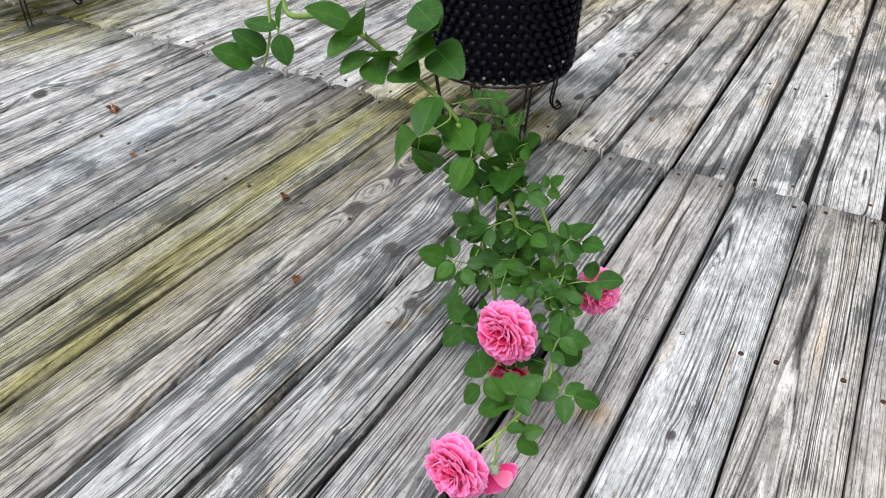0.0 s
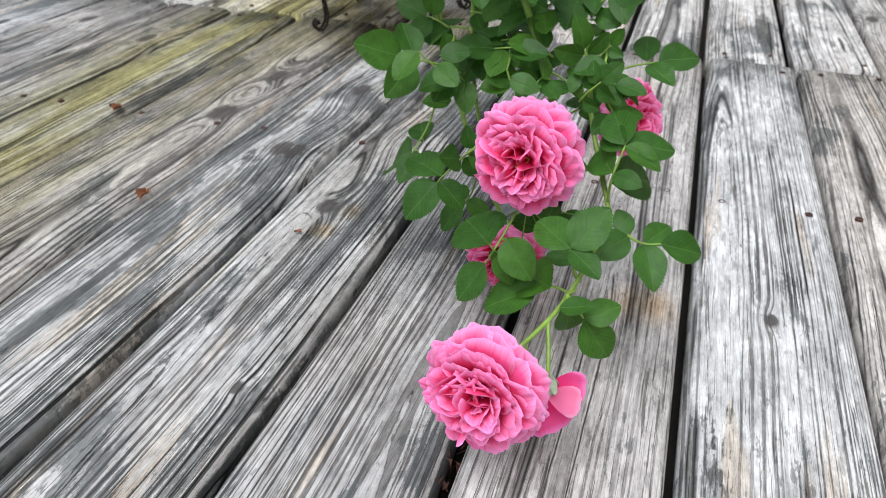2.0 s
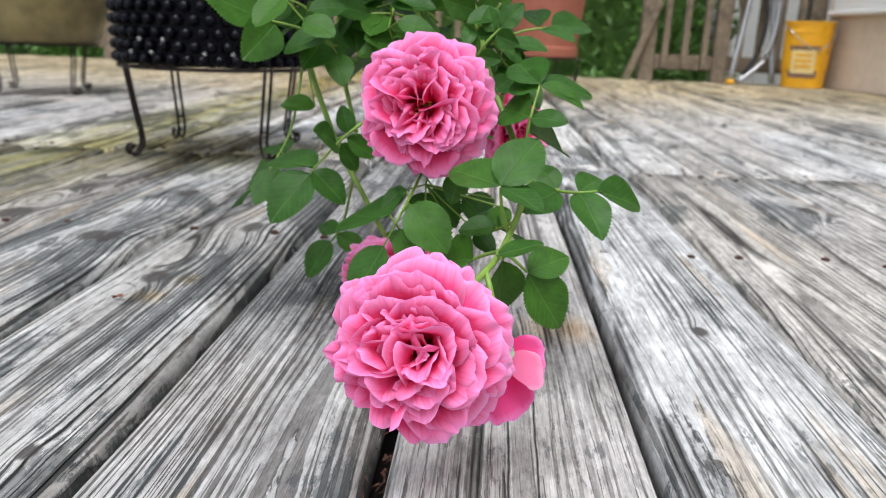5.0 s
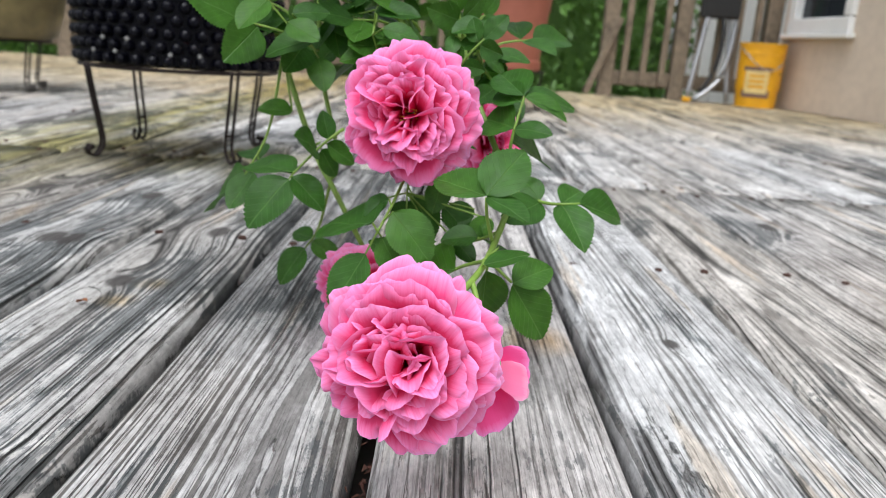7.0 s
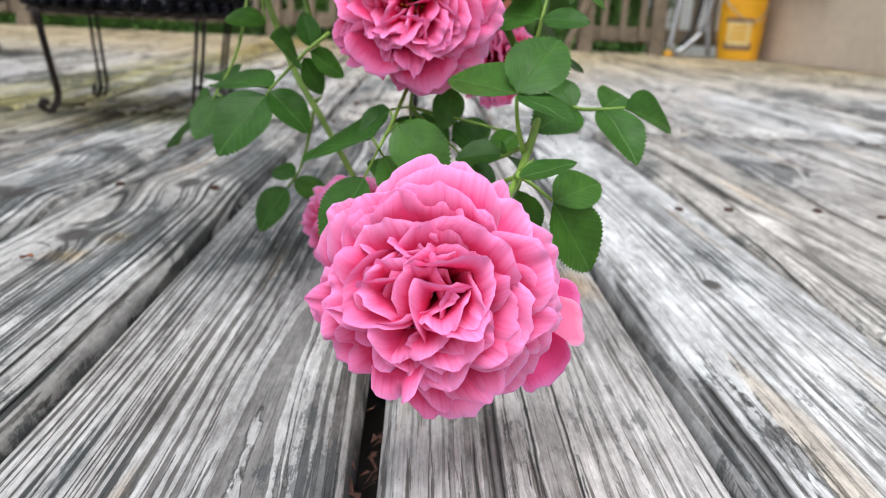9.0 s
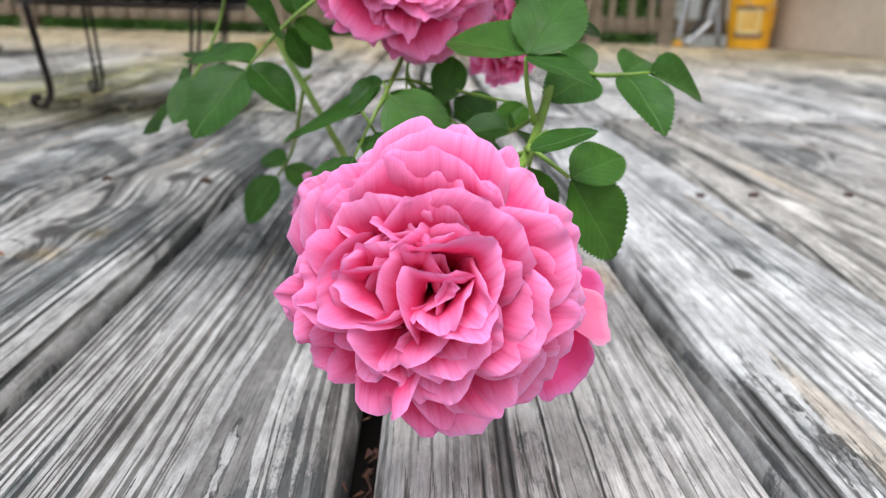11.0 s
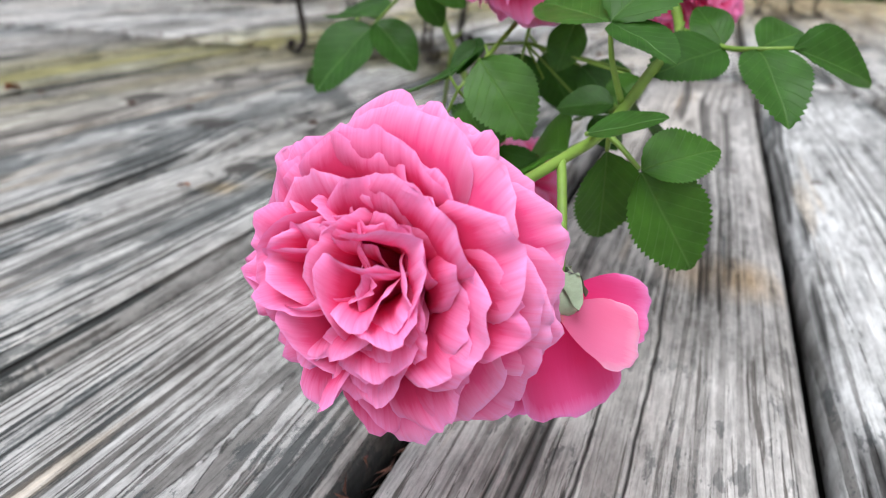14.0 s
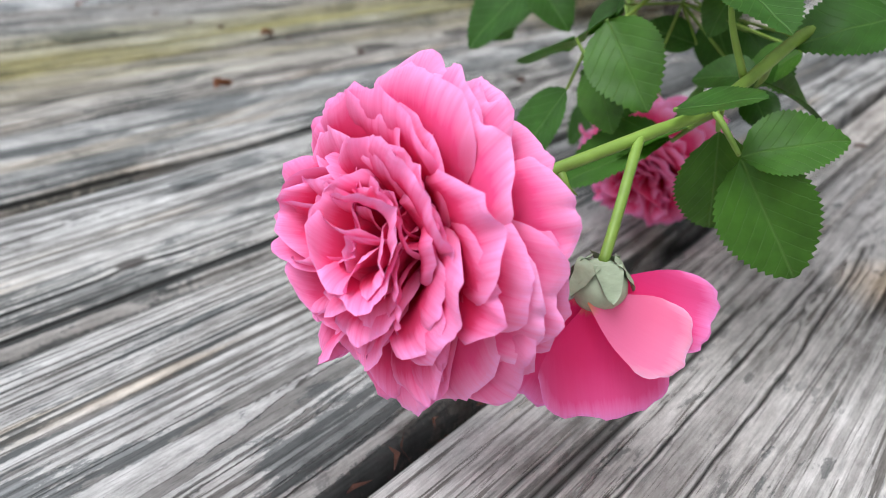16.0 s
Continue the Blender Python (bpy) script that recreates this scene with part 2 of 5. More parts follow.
    col = mix(n, l, maths(n, l, "MULTIPLY", alg, 0.85), col, mix(n, l, 1.0, col, (0.66, 0.61, 0.20), "MULTIPLY"))
    # first pool: algae tint that also darkens the boards like the black pot's shade
    for spot, reach, tint in (((-0.42, 1.87, 0.0), 0.23, (0.50, 0.44, 0.15)), ((-2.05, 1.82, 0.0), 0.42, (0.46, 0.44, 0.08)), ((0.108, 1.102, 0.0), 0.030, (0.98, 0.72, 0.42)), ((-0.204, 1.175, 0.0), 0.016, (0.96, 0.78, 0.52)), ((-0.216, 1.130, 0.0), 0.016, (0.96, 0.78, 0.52))):
        drip = n.new("ShaderNodeVectorMath")
        drip.operation = "DISTANCE"
        l.new(pos, drip.inputs[0])
        drip.inputs[1].default_value = spot
        pool = maths(n, l, "SUBTRACT", 1.25, maths(n, l, "DIVIDE", drip.outputs["Value"], reach), True)
        pool = maths(n, l, "MULTIPLY", pool, maths(n, l, "MULTIPLY", maths(n, l, "SUBTRACT", patch, 0.28), 4.0), True)
        col = mix(n, l, maths(n, l, "MULTIPLY", pool, 0.9), col, mix(n, l, 1.0, col, tint, "MULTIPLY"))
    beyond = maths(n, l, "MULTIPLY", maths(n, l, "SUBTRACT", sep.outputs[1], 2.5), 0.5, True)
    och = maths(n, l, "MULTIPLY", beyond, maths(n, l, "MULTIPLY", film, 2.3), True)
    col = mix(n, l, maths(n, l, "MULTIPLY", och, 0.9), col, mix(n, l, 1.0, col, (1.0, 0.82, 0.50), "MULTIPLY"))
    col = mix(n, l, 1.0, col, fine.outputs[0], "MULTIPLY")
    l.new(col, b.inputs["Base Color"])
    b.inputs["Roughness"].default_value = 0.85
    b.inputs["Specular IOR Level"].default_value = 0.25
    relief = maths(n, l, "ADD", maths(n, l, "MULTIPLY", maths(n, l, "SUBTRACT", 1.0, groove.outputs[0]), 0.34), maths(n, l, "MULTIPLY", fibre, 0.24))
    relief = maths(n, l, "SUBTRACT", relief, maths(n, l, "MULTIPLY", crack, 0.45))
    bump(n, l, b, relief, 1.0, 0.0035)
    return m


def leaf_green(name, top, under_light):
    m, n, l, b = material(name)
    uv = n.new("ShaderNodeUVMap").outputs[0]
    sep = n.new("ShaderNodeSeparateXYZ")
    l.new(uv, sep.inputs[0])
    side = maths(n, l, "ABSOLUTE", maths(n, l, "SUBTRACT", sep.outputs[0], 0.5))
    info = n.new("ShaderNodeObjectInfo")
    # side veins slant forward from the midrib
    slant = maths(n, l, "SUBTRACT", sep.outputs[1], maths(n, l, "MULTIPLY", side, 0.75))
    vein = maths(n, l, "ABSOLUTE", maths(n, l, "SINE", maths(n, l, "MULTIPLY", slant, 24.0)))
    vein = maths(n, l, "SUBTRACT", 1.0, maths(n, l, "MULTIPLY", vein, 5.0), True)
    rib = maths(n, l, "SUBTRACT", 1.0, maths(n, l, "MULTIPLY", side, 45.0), True)
    lines = maths(n, l, "MAXIMUM", maths(n, l, "MULTIPLY", vein, 0.30), maths(n, l, "MULTIPLY", rib, 0.8))
    c = n.new("ShaderNodeTexCoord").outputs["Object"]
    blot = noise_tex(n, l, c, 3.0, 5)
    tone = ramp(n, [(0.3, tuple(v * 0.72 for v in top)), (0.7, tuple(v * 1.3 for v in top))])
    l.new(blot, tone.inputs[0])
    leafwise = ramp(n, [(0.0, (0.75, 0.80, 0.75)), (0.5, (1, 1, 1)), (1.0, (1.35, 1.25, 0.95))])
    l.new(info.outputs["Random"], leafwise.inputs[0])
    col = mix(n, l, 1.0, tone.outputs[0], leafwise.outputs[0], "MULTIPLY")
    col = mix(n, l, maths(n, l, "MULTIPLY", lines, 0.60), col, (0.13, 0.24, 0.07))
    l.new(col, b.inputs["Base Color"])
    b.inputs["Roughness"].default_value = 0.45
    b.inputs["Specular IOR Level"].default_value = 0.24
    bump(n, l, b, maths(n, l, "SUBTRACT", maths(n, l, "MULTIPLY", blot, 0.5), lines), 0.55, 0.0006)
    t = n.new("ShaderNodeBsdfTranslucent")
    l.new(mix(n, l, 1.0, col, (1.6, 1.9, 0.6), "MULTIPLY"), t.inputs["Color"])
    ms = n.new("ShaderNodeMixShader")
    ms.inputs[0].default_value = under_light
    l.new(b.outputs[0], ms.inputs[1])
    l.new(t.outputs[0], ms.inputs[2])
    l.new(ms.outputs[0], n["Material Output"].inputs["Surface"])
    return m


def petal_pink(name, heart, rim, glow=0.35):
    m, n, l, b = material(name)
    uv = n.new("ShaderNodeUVMap").outputs[0]
    sep = n.new("ShaderNodeSeparateXYZ")
    l.new(uv, sep.inputs[0])
    info = n.new("ShaderNodeObjectInfo")
    streak = noise_tex(n, l, scaled(n, l, uv, (26, 2.0, 1)), 1.0, 4)
    along = maths(n, l, "ADD", sep.outputs[1], maths(n, l, "MULTIPLY", maths(n, l, "SUBTRACT", streak, 0.5), 0.16))
    half = tuple(0.90 * p + 0.10 * q for p, q in zip(heart, rim))
    near_rim = tuple(0.68 * p + 0.32 * q for p, q in zip(heart, rim))
    grad = ramp(n, [(0.03, (0.72, 0.30, 0.18)), (0.14, heart), (0.55, half), (0.84, near_rim), (0.955, rim), (1.0, tuple(min(1, c * 1.25 + 0.02) for c in rim))])
    l.new(along, grad.inputs[0])
    own = ramp(n, [(0.0, (0.94, 0.88, 0.90)), (0.6, (1, 1, 1)), (1.0, (1.03, 1.15, 1.1))])
    l.new(info.outputs["Random"], own.inputs[0])
    col = mix(n, l, 1.0, grad.outputs[0], own.outputs[0], "MULTIPLY")
    l.new(col, b.inputs["Base Color"])
    b.inputs["Roughness"].default_value = 0.55
    b.inputs["Specular IOR Level"].default_value = 0.02
    bump(n, l, b, streak, 0.12, 0.0006)
    t = n.new("ShaderNodeBsdfTranslucent")
    l.new(mix(n, l, 1.0, col, (1.0, 0.62, 0.90), "MULTIPLY"), t.inputs["Color"])
    ms = n.new("ShaderNodeMixShader")
    ms.inputs[0].default_value = glow
    l.new(b.outputs[0], ms.inputs[1])
    l.new(t.outputs[0], ms.inputs[2])
    l.new(ms.outputs[0], n["Material Output"].inputs["Surface"])
    return m


WOOD = deck_wood("weathered_deck_wood")
# near-black colour that stands for the shade below the planks
UNDERDECK_SHADE = plain("underdeck_shade", (0.035, 0.03, 0.025), 0.95, scale=12)
RUST = plain("rusted_screw", (0.085, 0.04, 0.028), 0.7, 0.4, 0.3, 300)
LEAF = leaf_green("rose_leaf_green", (0.040, 0.116, 0.016), 0.18)
PETAL = petal_pink("rose_petal_pink", (0.84, 0.005, 0.120), (0.99, 0.260, 0.530), 0.22)
PETAL_RIM = petal_pink("rose_petal_outer_pink", (0.94, 0.034, 0.235), (0.99, 0.320, 0.600), 0.22)
PETAL_BACK = petal_pink("rose_petal_underside", (0.92, 0.21, 0.42), (0.98, 0.45, 0.66))
PETAL_PALE = petal_pink("rose_petal_fading", (0.88, 0.045, 0.23), (0.97, 0.27, 0.60))
STEM = plain("young_stem_green", (0.22, 0.36, 0.055), 0.5, scale=120, grain=0.2)
CANE = plain("old_cane_green", (0.17, 0.27, 0.05), 0.55, scale=90, grain=0.25)
SEPAL = plain("sepal_green", (0.40, 0.48, 0.33), 0.6, scale=200, grain=0.2)
STAMEN = plain("stamen_yellow", (0.62, 0.36, 0.04), 0.7, scale=300)
IRON = plain("brown_black_iron", (0.030, 0.021, 0.019), 0.45, 0.6, 0.3, 120)
BLACK = plain("black_plastic", (0.0035, 0.0035, 0.007), 0.30, 0, 0.2, 60)
BLACK.node_tree.nodes["Principled BSDF"].inputs["Specular IOR Level"].default_value = 0.15
# flat grey that stands for daylight coming through the pot's holes
HOLE_LIGHT = plain("hole_daylight", (0.24, 0.24, 0.23), 0.9)
SOIL = plain("potting_soil", (0.04, 0.028, 0.02), 0.95, scale=60)
GLAZE = plain("mossy_glazed_clay", (0.19, 0.150, 0.060), 0.40, 0, 0.55, 14)
TERRA = plain("terracotta_plastic", (0.36, 0.115, 0.070), 0.6, 0, 0.12, 20)
YELLOW = plain("yellow_plastic", (0.80, 0.40, 0.010), 0.4, 0, 0.06, 30)
LABEL_Y = plain("label_yellow", (0.80, 0.62, 0.26), 0.5)
LABEL_B = plain("label_brown", (0.20, 0.12, 0.10), 0.5)
RAIL_WOOD = plain("grey_brown_rail_wood", (0.25, 0.195, 0.135), 0.85, 0, 0.3, 30, 0.001)
STUCCO = plain("beige_stucco", (0.66, 0.56, 0.45), 0.9, 0, 0.08, 18, 0.001)
WHITE = plain("white_paint", (0.78, 0.78, 0.76), 0.5, 0, 0.04, 20)
TUBE = plain("grey_aluminium_tube", (0.45, 0.46, 0.47), 0.35, 0.8, 0.1, 30)
RUBBER = plain("black_rubber", (0.015, 0.015, 0.015), 0.6)
HEDGE = plain("hedge_leaf_green", (0.125, 0.27, 0.042), 0.55, 0, 0.40, 3.0)
SCRAP = plain("dead_leaf_scrap", (0.11, 0.045, 0.03), 0.9, 0, 0.5, 300)
DRY_LEAF = plain("dry_brown_leaf", (0.28, 0.10, 0.04), 0.8, 0, 0.4, 120)
GRASS = plain("shaded_lawn", (0.045, 0.075, 0.022), 0.95, 0, 0.35, 2.0, 0.01)
GLASS_M, gn_, gl_, gb_ = material("window_glass")
gb_.inputs["Base Color"].default_value = (0.02, 0.025, 0.03, 1)
gb_.inputs["Roughness"].default_value = 0.08


# ---- mesh helpers ----
def mesh_of(name, bm, mat, smooth=False):
    me = bpy.data.meshes.new(name)
    if smooth:
        for f in bm.faces:
            f.smooth = True
    bm.to_mesh(me)
    bm.free()
    if mat:
        me.materials.append(mat)
    return me


def part(name, data, mat, parent, label="", smooth=False, m=None):
    """Links a bmesh, or a mesh that is shared, as one mesh object under a thing or a part."""
    me = data if isinstance(data, bpy.types.Mesh) else mesh_of(name, data, mat, smooth)
    ob = new(name, me)
    ob.parent = parent
    if m is not None:
        ob.matrix_basis = m
    return tagged(ob, label)


def thing(name, label, category, m=None, group="", kind=""):
    ob = new(name)
    ob.empty_display_size = 0.05
    if m is not None:
        ob.matrix_basis = m
    return tagged(ob, label, category, group, kind)


def box(bm, x0, y0, z0, x1, y1, z1, bevel=0.0, seg=1):
    r = bmesh.ops.create_cube(bm, size=1.0, matrix=Matrix.Translation(((x0 + x1) / 2, (y0 + y1) / 2, (z0 + z1) / 2)) @ Matrix.Diagonal((x1 - x0, y1 - y0, z1 - z0, 1)))
    if bevel:
        edges = {e for v in r["verts"] for e in v.link_edges}
        bmesh.ops.bevel(bm, geom=list(edges), offset=bevel, segments=seg, affect="EDGES", profile=0.5)
    return bm


def tube(bm, points, radii, sides=8, cap=True):
    """A tapered tube along points."""
    pts = [Vector(p) for p in points]
    rings, ref = [], Vector((0.13, 0.31, 0.94))
    for i, p in enumerate(pts):
        d = (pts[min(i + 1, len(pts) - 1)] - pts[max(i - 1, 0)]).normalized()
        if abs(d.dot(ref)) > 0.95:
            ref = Vector((0.9, 0.3, 0.1))
        a = d.cross(ref).normalized()
        c = d.cross(a)
        r = radii[i] if isinstance(radii, (list, tuple)) else radii
        rings.append([bm.verts.new(p + r * (math.cos(2 * math.pi * k / sides) * a + math.sin(2 * math.pi * k / sides) * c)) for k in range(sides)])
    for q, s in zip(rings, rings[1:]):
        for k in range(sides):
            bm.faces.new((q[k], q[(k + 1) % sides], s[(k + 1) % sides], s[k]))
    if cap:
        bm.faces.new(rings[0][::-1])
        bm.faces.new(rings[-1])
    return bm


def spline(points, steps=6):
    """Catmull-Rom through the points."""
    p = [Vector(q) for q in points]
    p = [2 * p[0] - p[1]] + p + [2 * p[-1] - p[-2]]
    out = []
    for i in range(1, len(p) - 2):
        for k in range(steps):
            t = k / steps
            out.append(0.5 * ((2 * p[i]) + (p[i + 1] - p[i - 1]) * t + (2 * p[i - 1] - 5 * p[i] + 4 * p[i + 1] - p[i + 2]) * t * t + (3 * p[i] - p[i - 1] - 3 * p[i + 1] + p[i + 2]) * t ** 3))
    return out + [p[-2]]


def lathe(bm, profile, sides=32, cap=True):
    """A turned body from (radius, height) pairs."""
    rings = [[bm.verts.new((r * math.cos(2 * math.pi * k / sides), r * math.sin(2 * math.pi * k / sides), z)) for k in range(sides)] for r, z in profile]
    for q, s in zip(rings, rings[1:]):
        for k in range(sides):
            bm.faces.new((q[k], q[(k + 1) % sides], s[(k + 1) % sides], s[k]))
    if cap:
        bm.faces.new(rings[0][::-1])
        bm.faces.new(rings[-1])
    return bm


def frame_on(y, z, origin):
    """A pose at origin whose Y points along y and whose Z leans to z."""
    y = Vector(y).normalized()
    x = y.cross(Vector(z)).normalized()
    z = x.cross(y)
    return Matrix.Translation(origin) @ Matrix((x, y, z)).transposed().to_4x4()


# ---- ground and deck ----
rng = random.Random(7)
bm = bmesh.new()
bmesh.ops.create_grid(bm, x_segments=8, y_segments=8, size=400)
ground = new("ground", mesh_of("ground", bm, GRASS))
ground.location.z = -0.45
tagged(ground, "shaded dark green lawn below and beyond the deck", "lawn", kind="structure")

JOINT, FAR_EDGE = 1.849, 5.45
NEAR_GAPS = [-1.19, -1.045, -0.895, -0.75, -0.608, -0.4345, -0.2885, -0.147, -0.001, 0.146, 0.2865, 0.4285]
while NEAR_GAPS[0] > -3.6:
    NEAR_GAPS.insert(0, NEAR_GAPS[0] - 0.1445)
while NEAR_GAPS[-1] < 3.4:
    NEAR_GAPS.append(NEAR_GAPS[-1] + 0.1425)
FAR_GAPS = [-0.269, -0.1405, 0.004, 0.138, 0.279]
while FAR_GAPS[0] > -3.6:
    FAR_GAPS.insert(0, FAR_GAPS[0] - 0.1435)
while FAR_GAPS[-1] < 3.4:
    FAR_GAPS.append(FAR_GAPS[-1] + 0.1425)

deck = thing("deck_floor", "weathered grey wooden deck floor of long screwed planks", "deck", kind="structure")
# one solid slab for joists; its near-black colour stands for shade in the gaps
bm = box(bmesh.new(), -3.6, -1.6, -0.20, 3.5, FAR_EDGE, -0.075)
part("joists", bm, UNDERDECK_SHADE, deck, "dark slab in place of framing, coloured like the shade under the planks")


def plank(width, length, worn):
    """A plank lying along Y, its top at z = 0, with worn round edges and a slight cup and wander."""
    bm = bmesh.new()
    half = [(0.3, 0.0), (0.385, -0.0005), (0.425, -0.0016), (0.458, -0.0040), (0.481, -0.0080), (0.495, -0.0130), (0.5, -0.0195), (0.496, -0.0285), (0.470, -0.0370)]
    prof = [(-u, z) for u, z in reversed(half)] + [(0.0, -worn)] + half
    steps = max(2, int(length / 0.16))
    ph = rng.uniform(0, 9)
    rings = []
    for i in range(steps + 1):
        y = length * (i / steps - 0.5)
        ring = []
        for u, z in prof:
            edge = 0.0016 * (noise.noise((u * 4 + ph, y * 2.3, ph)) if abs(u) > 0.46 else 0)
            ring.append(bm.verts.new((u * width + edge, y, z + 0.0011 * noise.noise((ph, y * 1.3, u)) + 0.0014 * u * math.sin(y * 0.9 + ph))))
        rings.append(ring)
    for q, s in zip(rings, rings[1:]):
        for k in range(len(prof) - 1):
            bm.faces.new((q[k], q[k + 1], s[k + 1], s[k]))
    bm.faces.new(rings[0][::-1])
    bm.faces.new(rings[-1])
    return mesh_of("plank", bm, WOOD, True)


def screw_mesh():
    bm = lathe(bmesh.new(), [(0.0012, 0.0002), (0.0034, 0.0012), (0.0042, 0.0008), (0.0044, -0.004)], 10)
    return mesh_of("screw", bm, RUST)


SCREW = screw_mesh()
# tint of a board and how much mildew it carries, by the gap at its left
BOARD_LOOK = {-1.19: (1.02, 1.05, 1.08, 0.35), -1.045: (0.76, 0.74, 0.72, 0.45), -0.895: (0.84, 0.83, 0.80, 0.5), -0.75: (0.86, 0.85, 0.82, 0.45),
              -0.608: (0.80, 0.765, 0.72, 0.42), -0.4345: (0.90, 0.90, 0.89, 0.55), -0.2885: (0.88, 0.885, 0.885, 0.64), -0.147: (0.80, 0.795, 0.79, 0.58),
              -0.001: (0.93, 0.90, 0.885, 0.12), 0.146: (1.06, 1.07, 1.08, 0.32), 0.2865: (1.02, 0.97, 0.91, 0.33), 0.4285: (0.90, 0.88, 0.87, 0.35)}
screw_spots = []
for gaps, y0, y1, joists in ((NEAR_GAPS, -1.6, JOINT - 0.006, (1.333, 1.815)), (FAR_GAPS, JOINT + 0.006, FAR_EDGE, (1.885, 2.42, 2.95, 3.5))):
    for a, c in zip(gaps, gaps[1:]):
        w = c - a - rng.uniform(0.0090, 0.0115) * (0.35 if a > 0.1 and gaps is NEAR_GAPS else 1.0)
        ob = part("plank", plank(w, y1 - y0, rng.uniform(0.0, 0.0012)), WOOD, deck)
        ob.location = ((a + c) / 2, (y0 + y1) / 2, rng.uniform(-0.0012, 0.0012))
        t = rng.uniform(0.98, 1.20)
        warm = rng.uniform(0.0, 0.07)
        ob.color = BOARD_LOOK.get(a, (t, t * (1 - warm * 0.5), t * (1 - warm), rng.uniform(0.25, 0.6))) if gaps is NEAR_GAPS else (t, t * (1 - warm * 0.5), t * (1 - warm), rng.uniform(0.25, 0.6))
        for j in joists:
            for s in (-1, 1):
                screw_spots.append(((a + c) / 2 + s * (w / 2 - rng.uniform(0.022, 0.03)), j + rng.uniform(-0.009, 0.009)))


# ---- rose ----
def petal_mesh(name, mat, length, width, cup, curl, lip, ruffle, seed, fold=0.0, notch=0.0, crimp=0.0):
    """A petal with a broad round end, growing along +Y from its claw, hollow towards +Z; curl bends it along its length, lip turns the rim back,
    fold creases it along the middle, notch cuts into its end, crimp puckers it lengthwise."""
    bm = bmesh.new()
    uvl = bm.loops.layers.uv.new("uv")
    nu, nv = 16, 16
    lean = 0.10 * noise.noise((seed * 5.3, 1.7, 0.4))
    grid, marks = [], []
    for j in range(nv + 1):
        v = 1 - (1 - j / nv) ** 1.8
        f = 0.14 + 0.86 * math.sin(math.pi / 2 * v / 0.70) ** 1.15 if v < 0.70 else max(0.02, 1 - ((v - 0.70) / 0.30) ** 2.6) ** 0.5
        row, mark = [], []
        for i in range(nu + 1):
            u = i / nu * 2 - 1
            xn = u * f
            rim = 1 - (1 - v) * (1 - abs(u) ** 4 * min(1, max(0, (v - 0.30) / 0.35)))
            edge = max(0.0, rim - 0.5) * 2
            ragged = edge ** 5 * (0.085 * noise.noise((xn * 1.9 + seed, v * 2.1, seed * 1.3)) + 0.028 * noise.noise((xn * 6 + seed, v * 6, seed)))
            ragged -= notch * edge ** 6 * math.exp(-((xn - lean) / 0.16) ** 2)
            wave = noise.noise((xn * 1.2 + seed * 3.1, v * 1.4, seed * 1.7))
            frill = (noise.noise((xn * 2.3 + seed, v * 1.6, 5.0 + seed)) + 0.35 * noise.noise((xn * 6 + seed, v * 4.0, 2.0 + seed))) * edge ** 1.6
            z = cup * width * xn * xn * (0.35 + 0.65 * v) + fold * width * abs(xn - lean) + curl * length * v * v - lip * length * max(0, v - 0.45) ** 2 * 3.3
            z -= 0.060 * length * edge ** 7 + crimp * length * v * math.cos(xn * 17 + seed) * (1 - 0.5 * abs(xn))
            z += ruffle * length * (0.7 * wave * v + frill)
            row.append(bm.verts.new((xn * width / 2 * (1 + 0.8 * ragged) + lean * v * v * 0.5, length * (v * (1 - 0.05 * xn * xn) + ragged), z)))
            mark.append((0.5 + 0.5 * xn, rim))
        grid.append(row)
        marks.append(mark)
    for j in range(nv):
        for i in range(nu):
            f = bm.faces.new((grid[j][i], grid[j][i + 1], grid[j + 1][i + 1], grid[j + 1][i]))
            for lp, (a, c) in zip(f.loops, ((i, j), (i + 1, j), (i + 1, j + 1), (i, j + 1))):
                lp[uvl].uv = marks[c][a]
    return mesh_of(name, bm, mat, True)


def petal_set(mat, rim_mat):
    outer = [petal_mesh("petal", rim_mat, 1, 0.80 + 0.06 * (s % 4), 0.04, 0.04, 0.17, 0.075, s, notch=0.035 * (s % 3)) for s in range(9)]
    middle = [petal_mesh("petal", mat, 1, 0.70 + 0.05 * (s % 5), 0.12, 0.12, 0.15, 0.075, 10 + s, notch=0.035 * (s % 3)) for s in range(10)]
    inner = [petal_mesh("petal", mat, 1, 0.50 + 0.06 * (s % 4), 0.24, 0.12, 0.16, 0.10, 20 + s, 0.10 + 0.06 * (s % 4), notch=0.06 * (s % 2)) for s in range(8)]
    frayed = [petal_mesh("petal", mat, 1, 0.62 + 0.06 * (s % 3), 0.12, 0.08, 0.18, 0.10, 30 + s, notch=0.08 * (s % 3), crimp=0.009) for s in range(8)]
    return outer, middle, inner, frayed


SETS = {"pink": petal_set(PETAL, PETAL_RIM), "pale": petal_set(PETAL_PALE, PETAL_PALE)}


def set_petal(flower, me, theta, tilt, size, base, roll=0.0, lift=0.0, twist=0.0, broad=1.0):
    """Sets one petal in the flower; tilt is 0 upright, 90 flat open, past 90 bent back."""
    r = Vector((math.cos(theta), math.sin(theta), 0))
    a = radians(tilt)
    d = math.cos(a) * Vector((0, 0, 1)) + math.sin(a) * r
    nrm = math.sin(a) * Vector((0, 0, 1)) - math.cos(a) * r
    m = frame_on(d, nrm, base * r + Vector((0, 0, lift))) @ pose(0, 0, 0, 0, roll, twist) @ Matrix.Diagonal((size * broad, size, size, 1))
    return part("petal", me, None, flower, m=m)


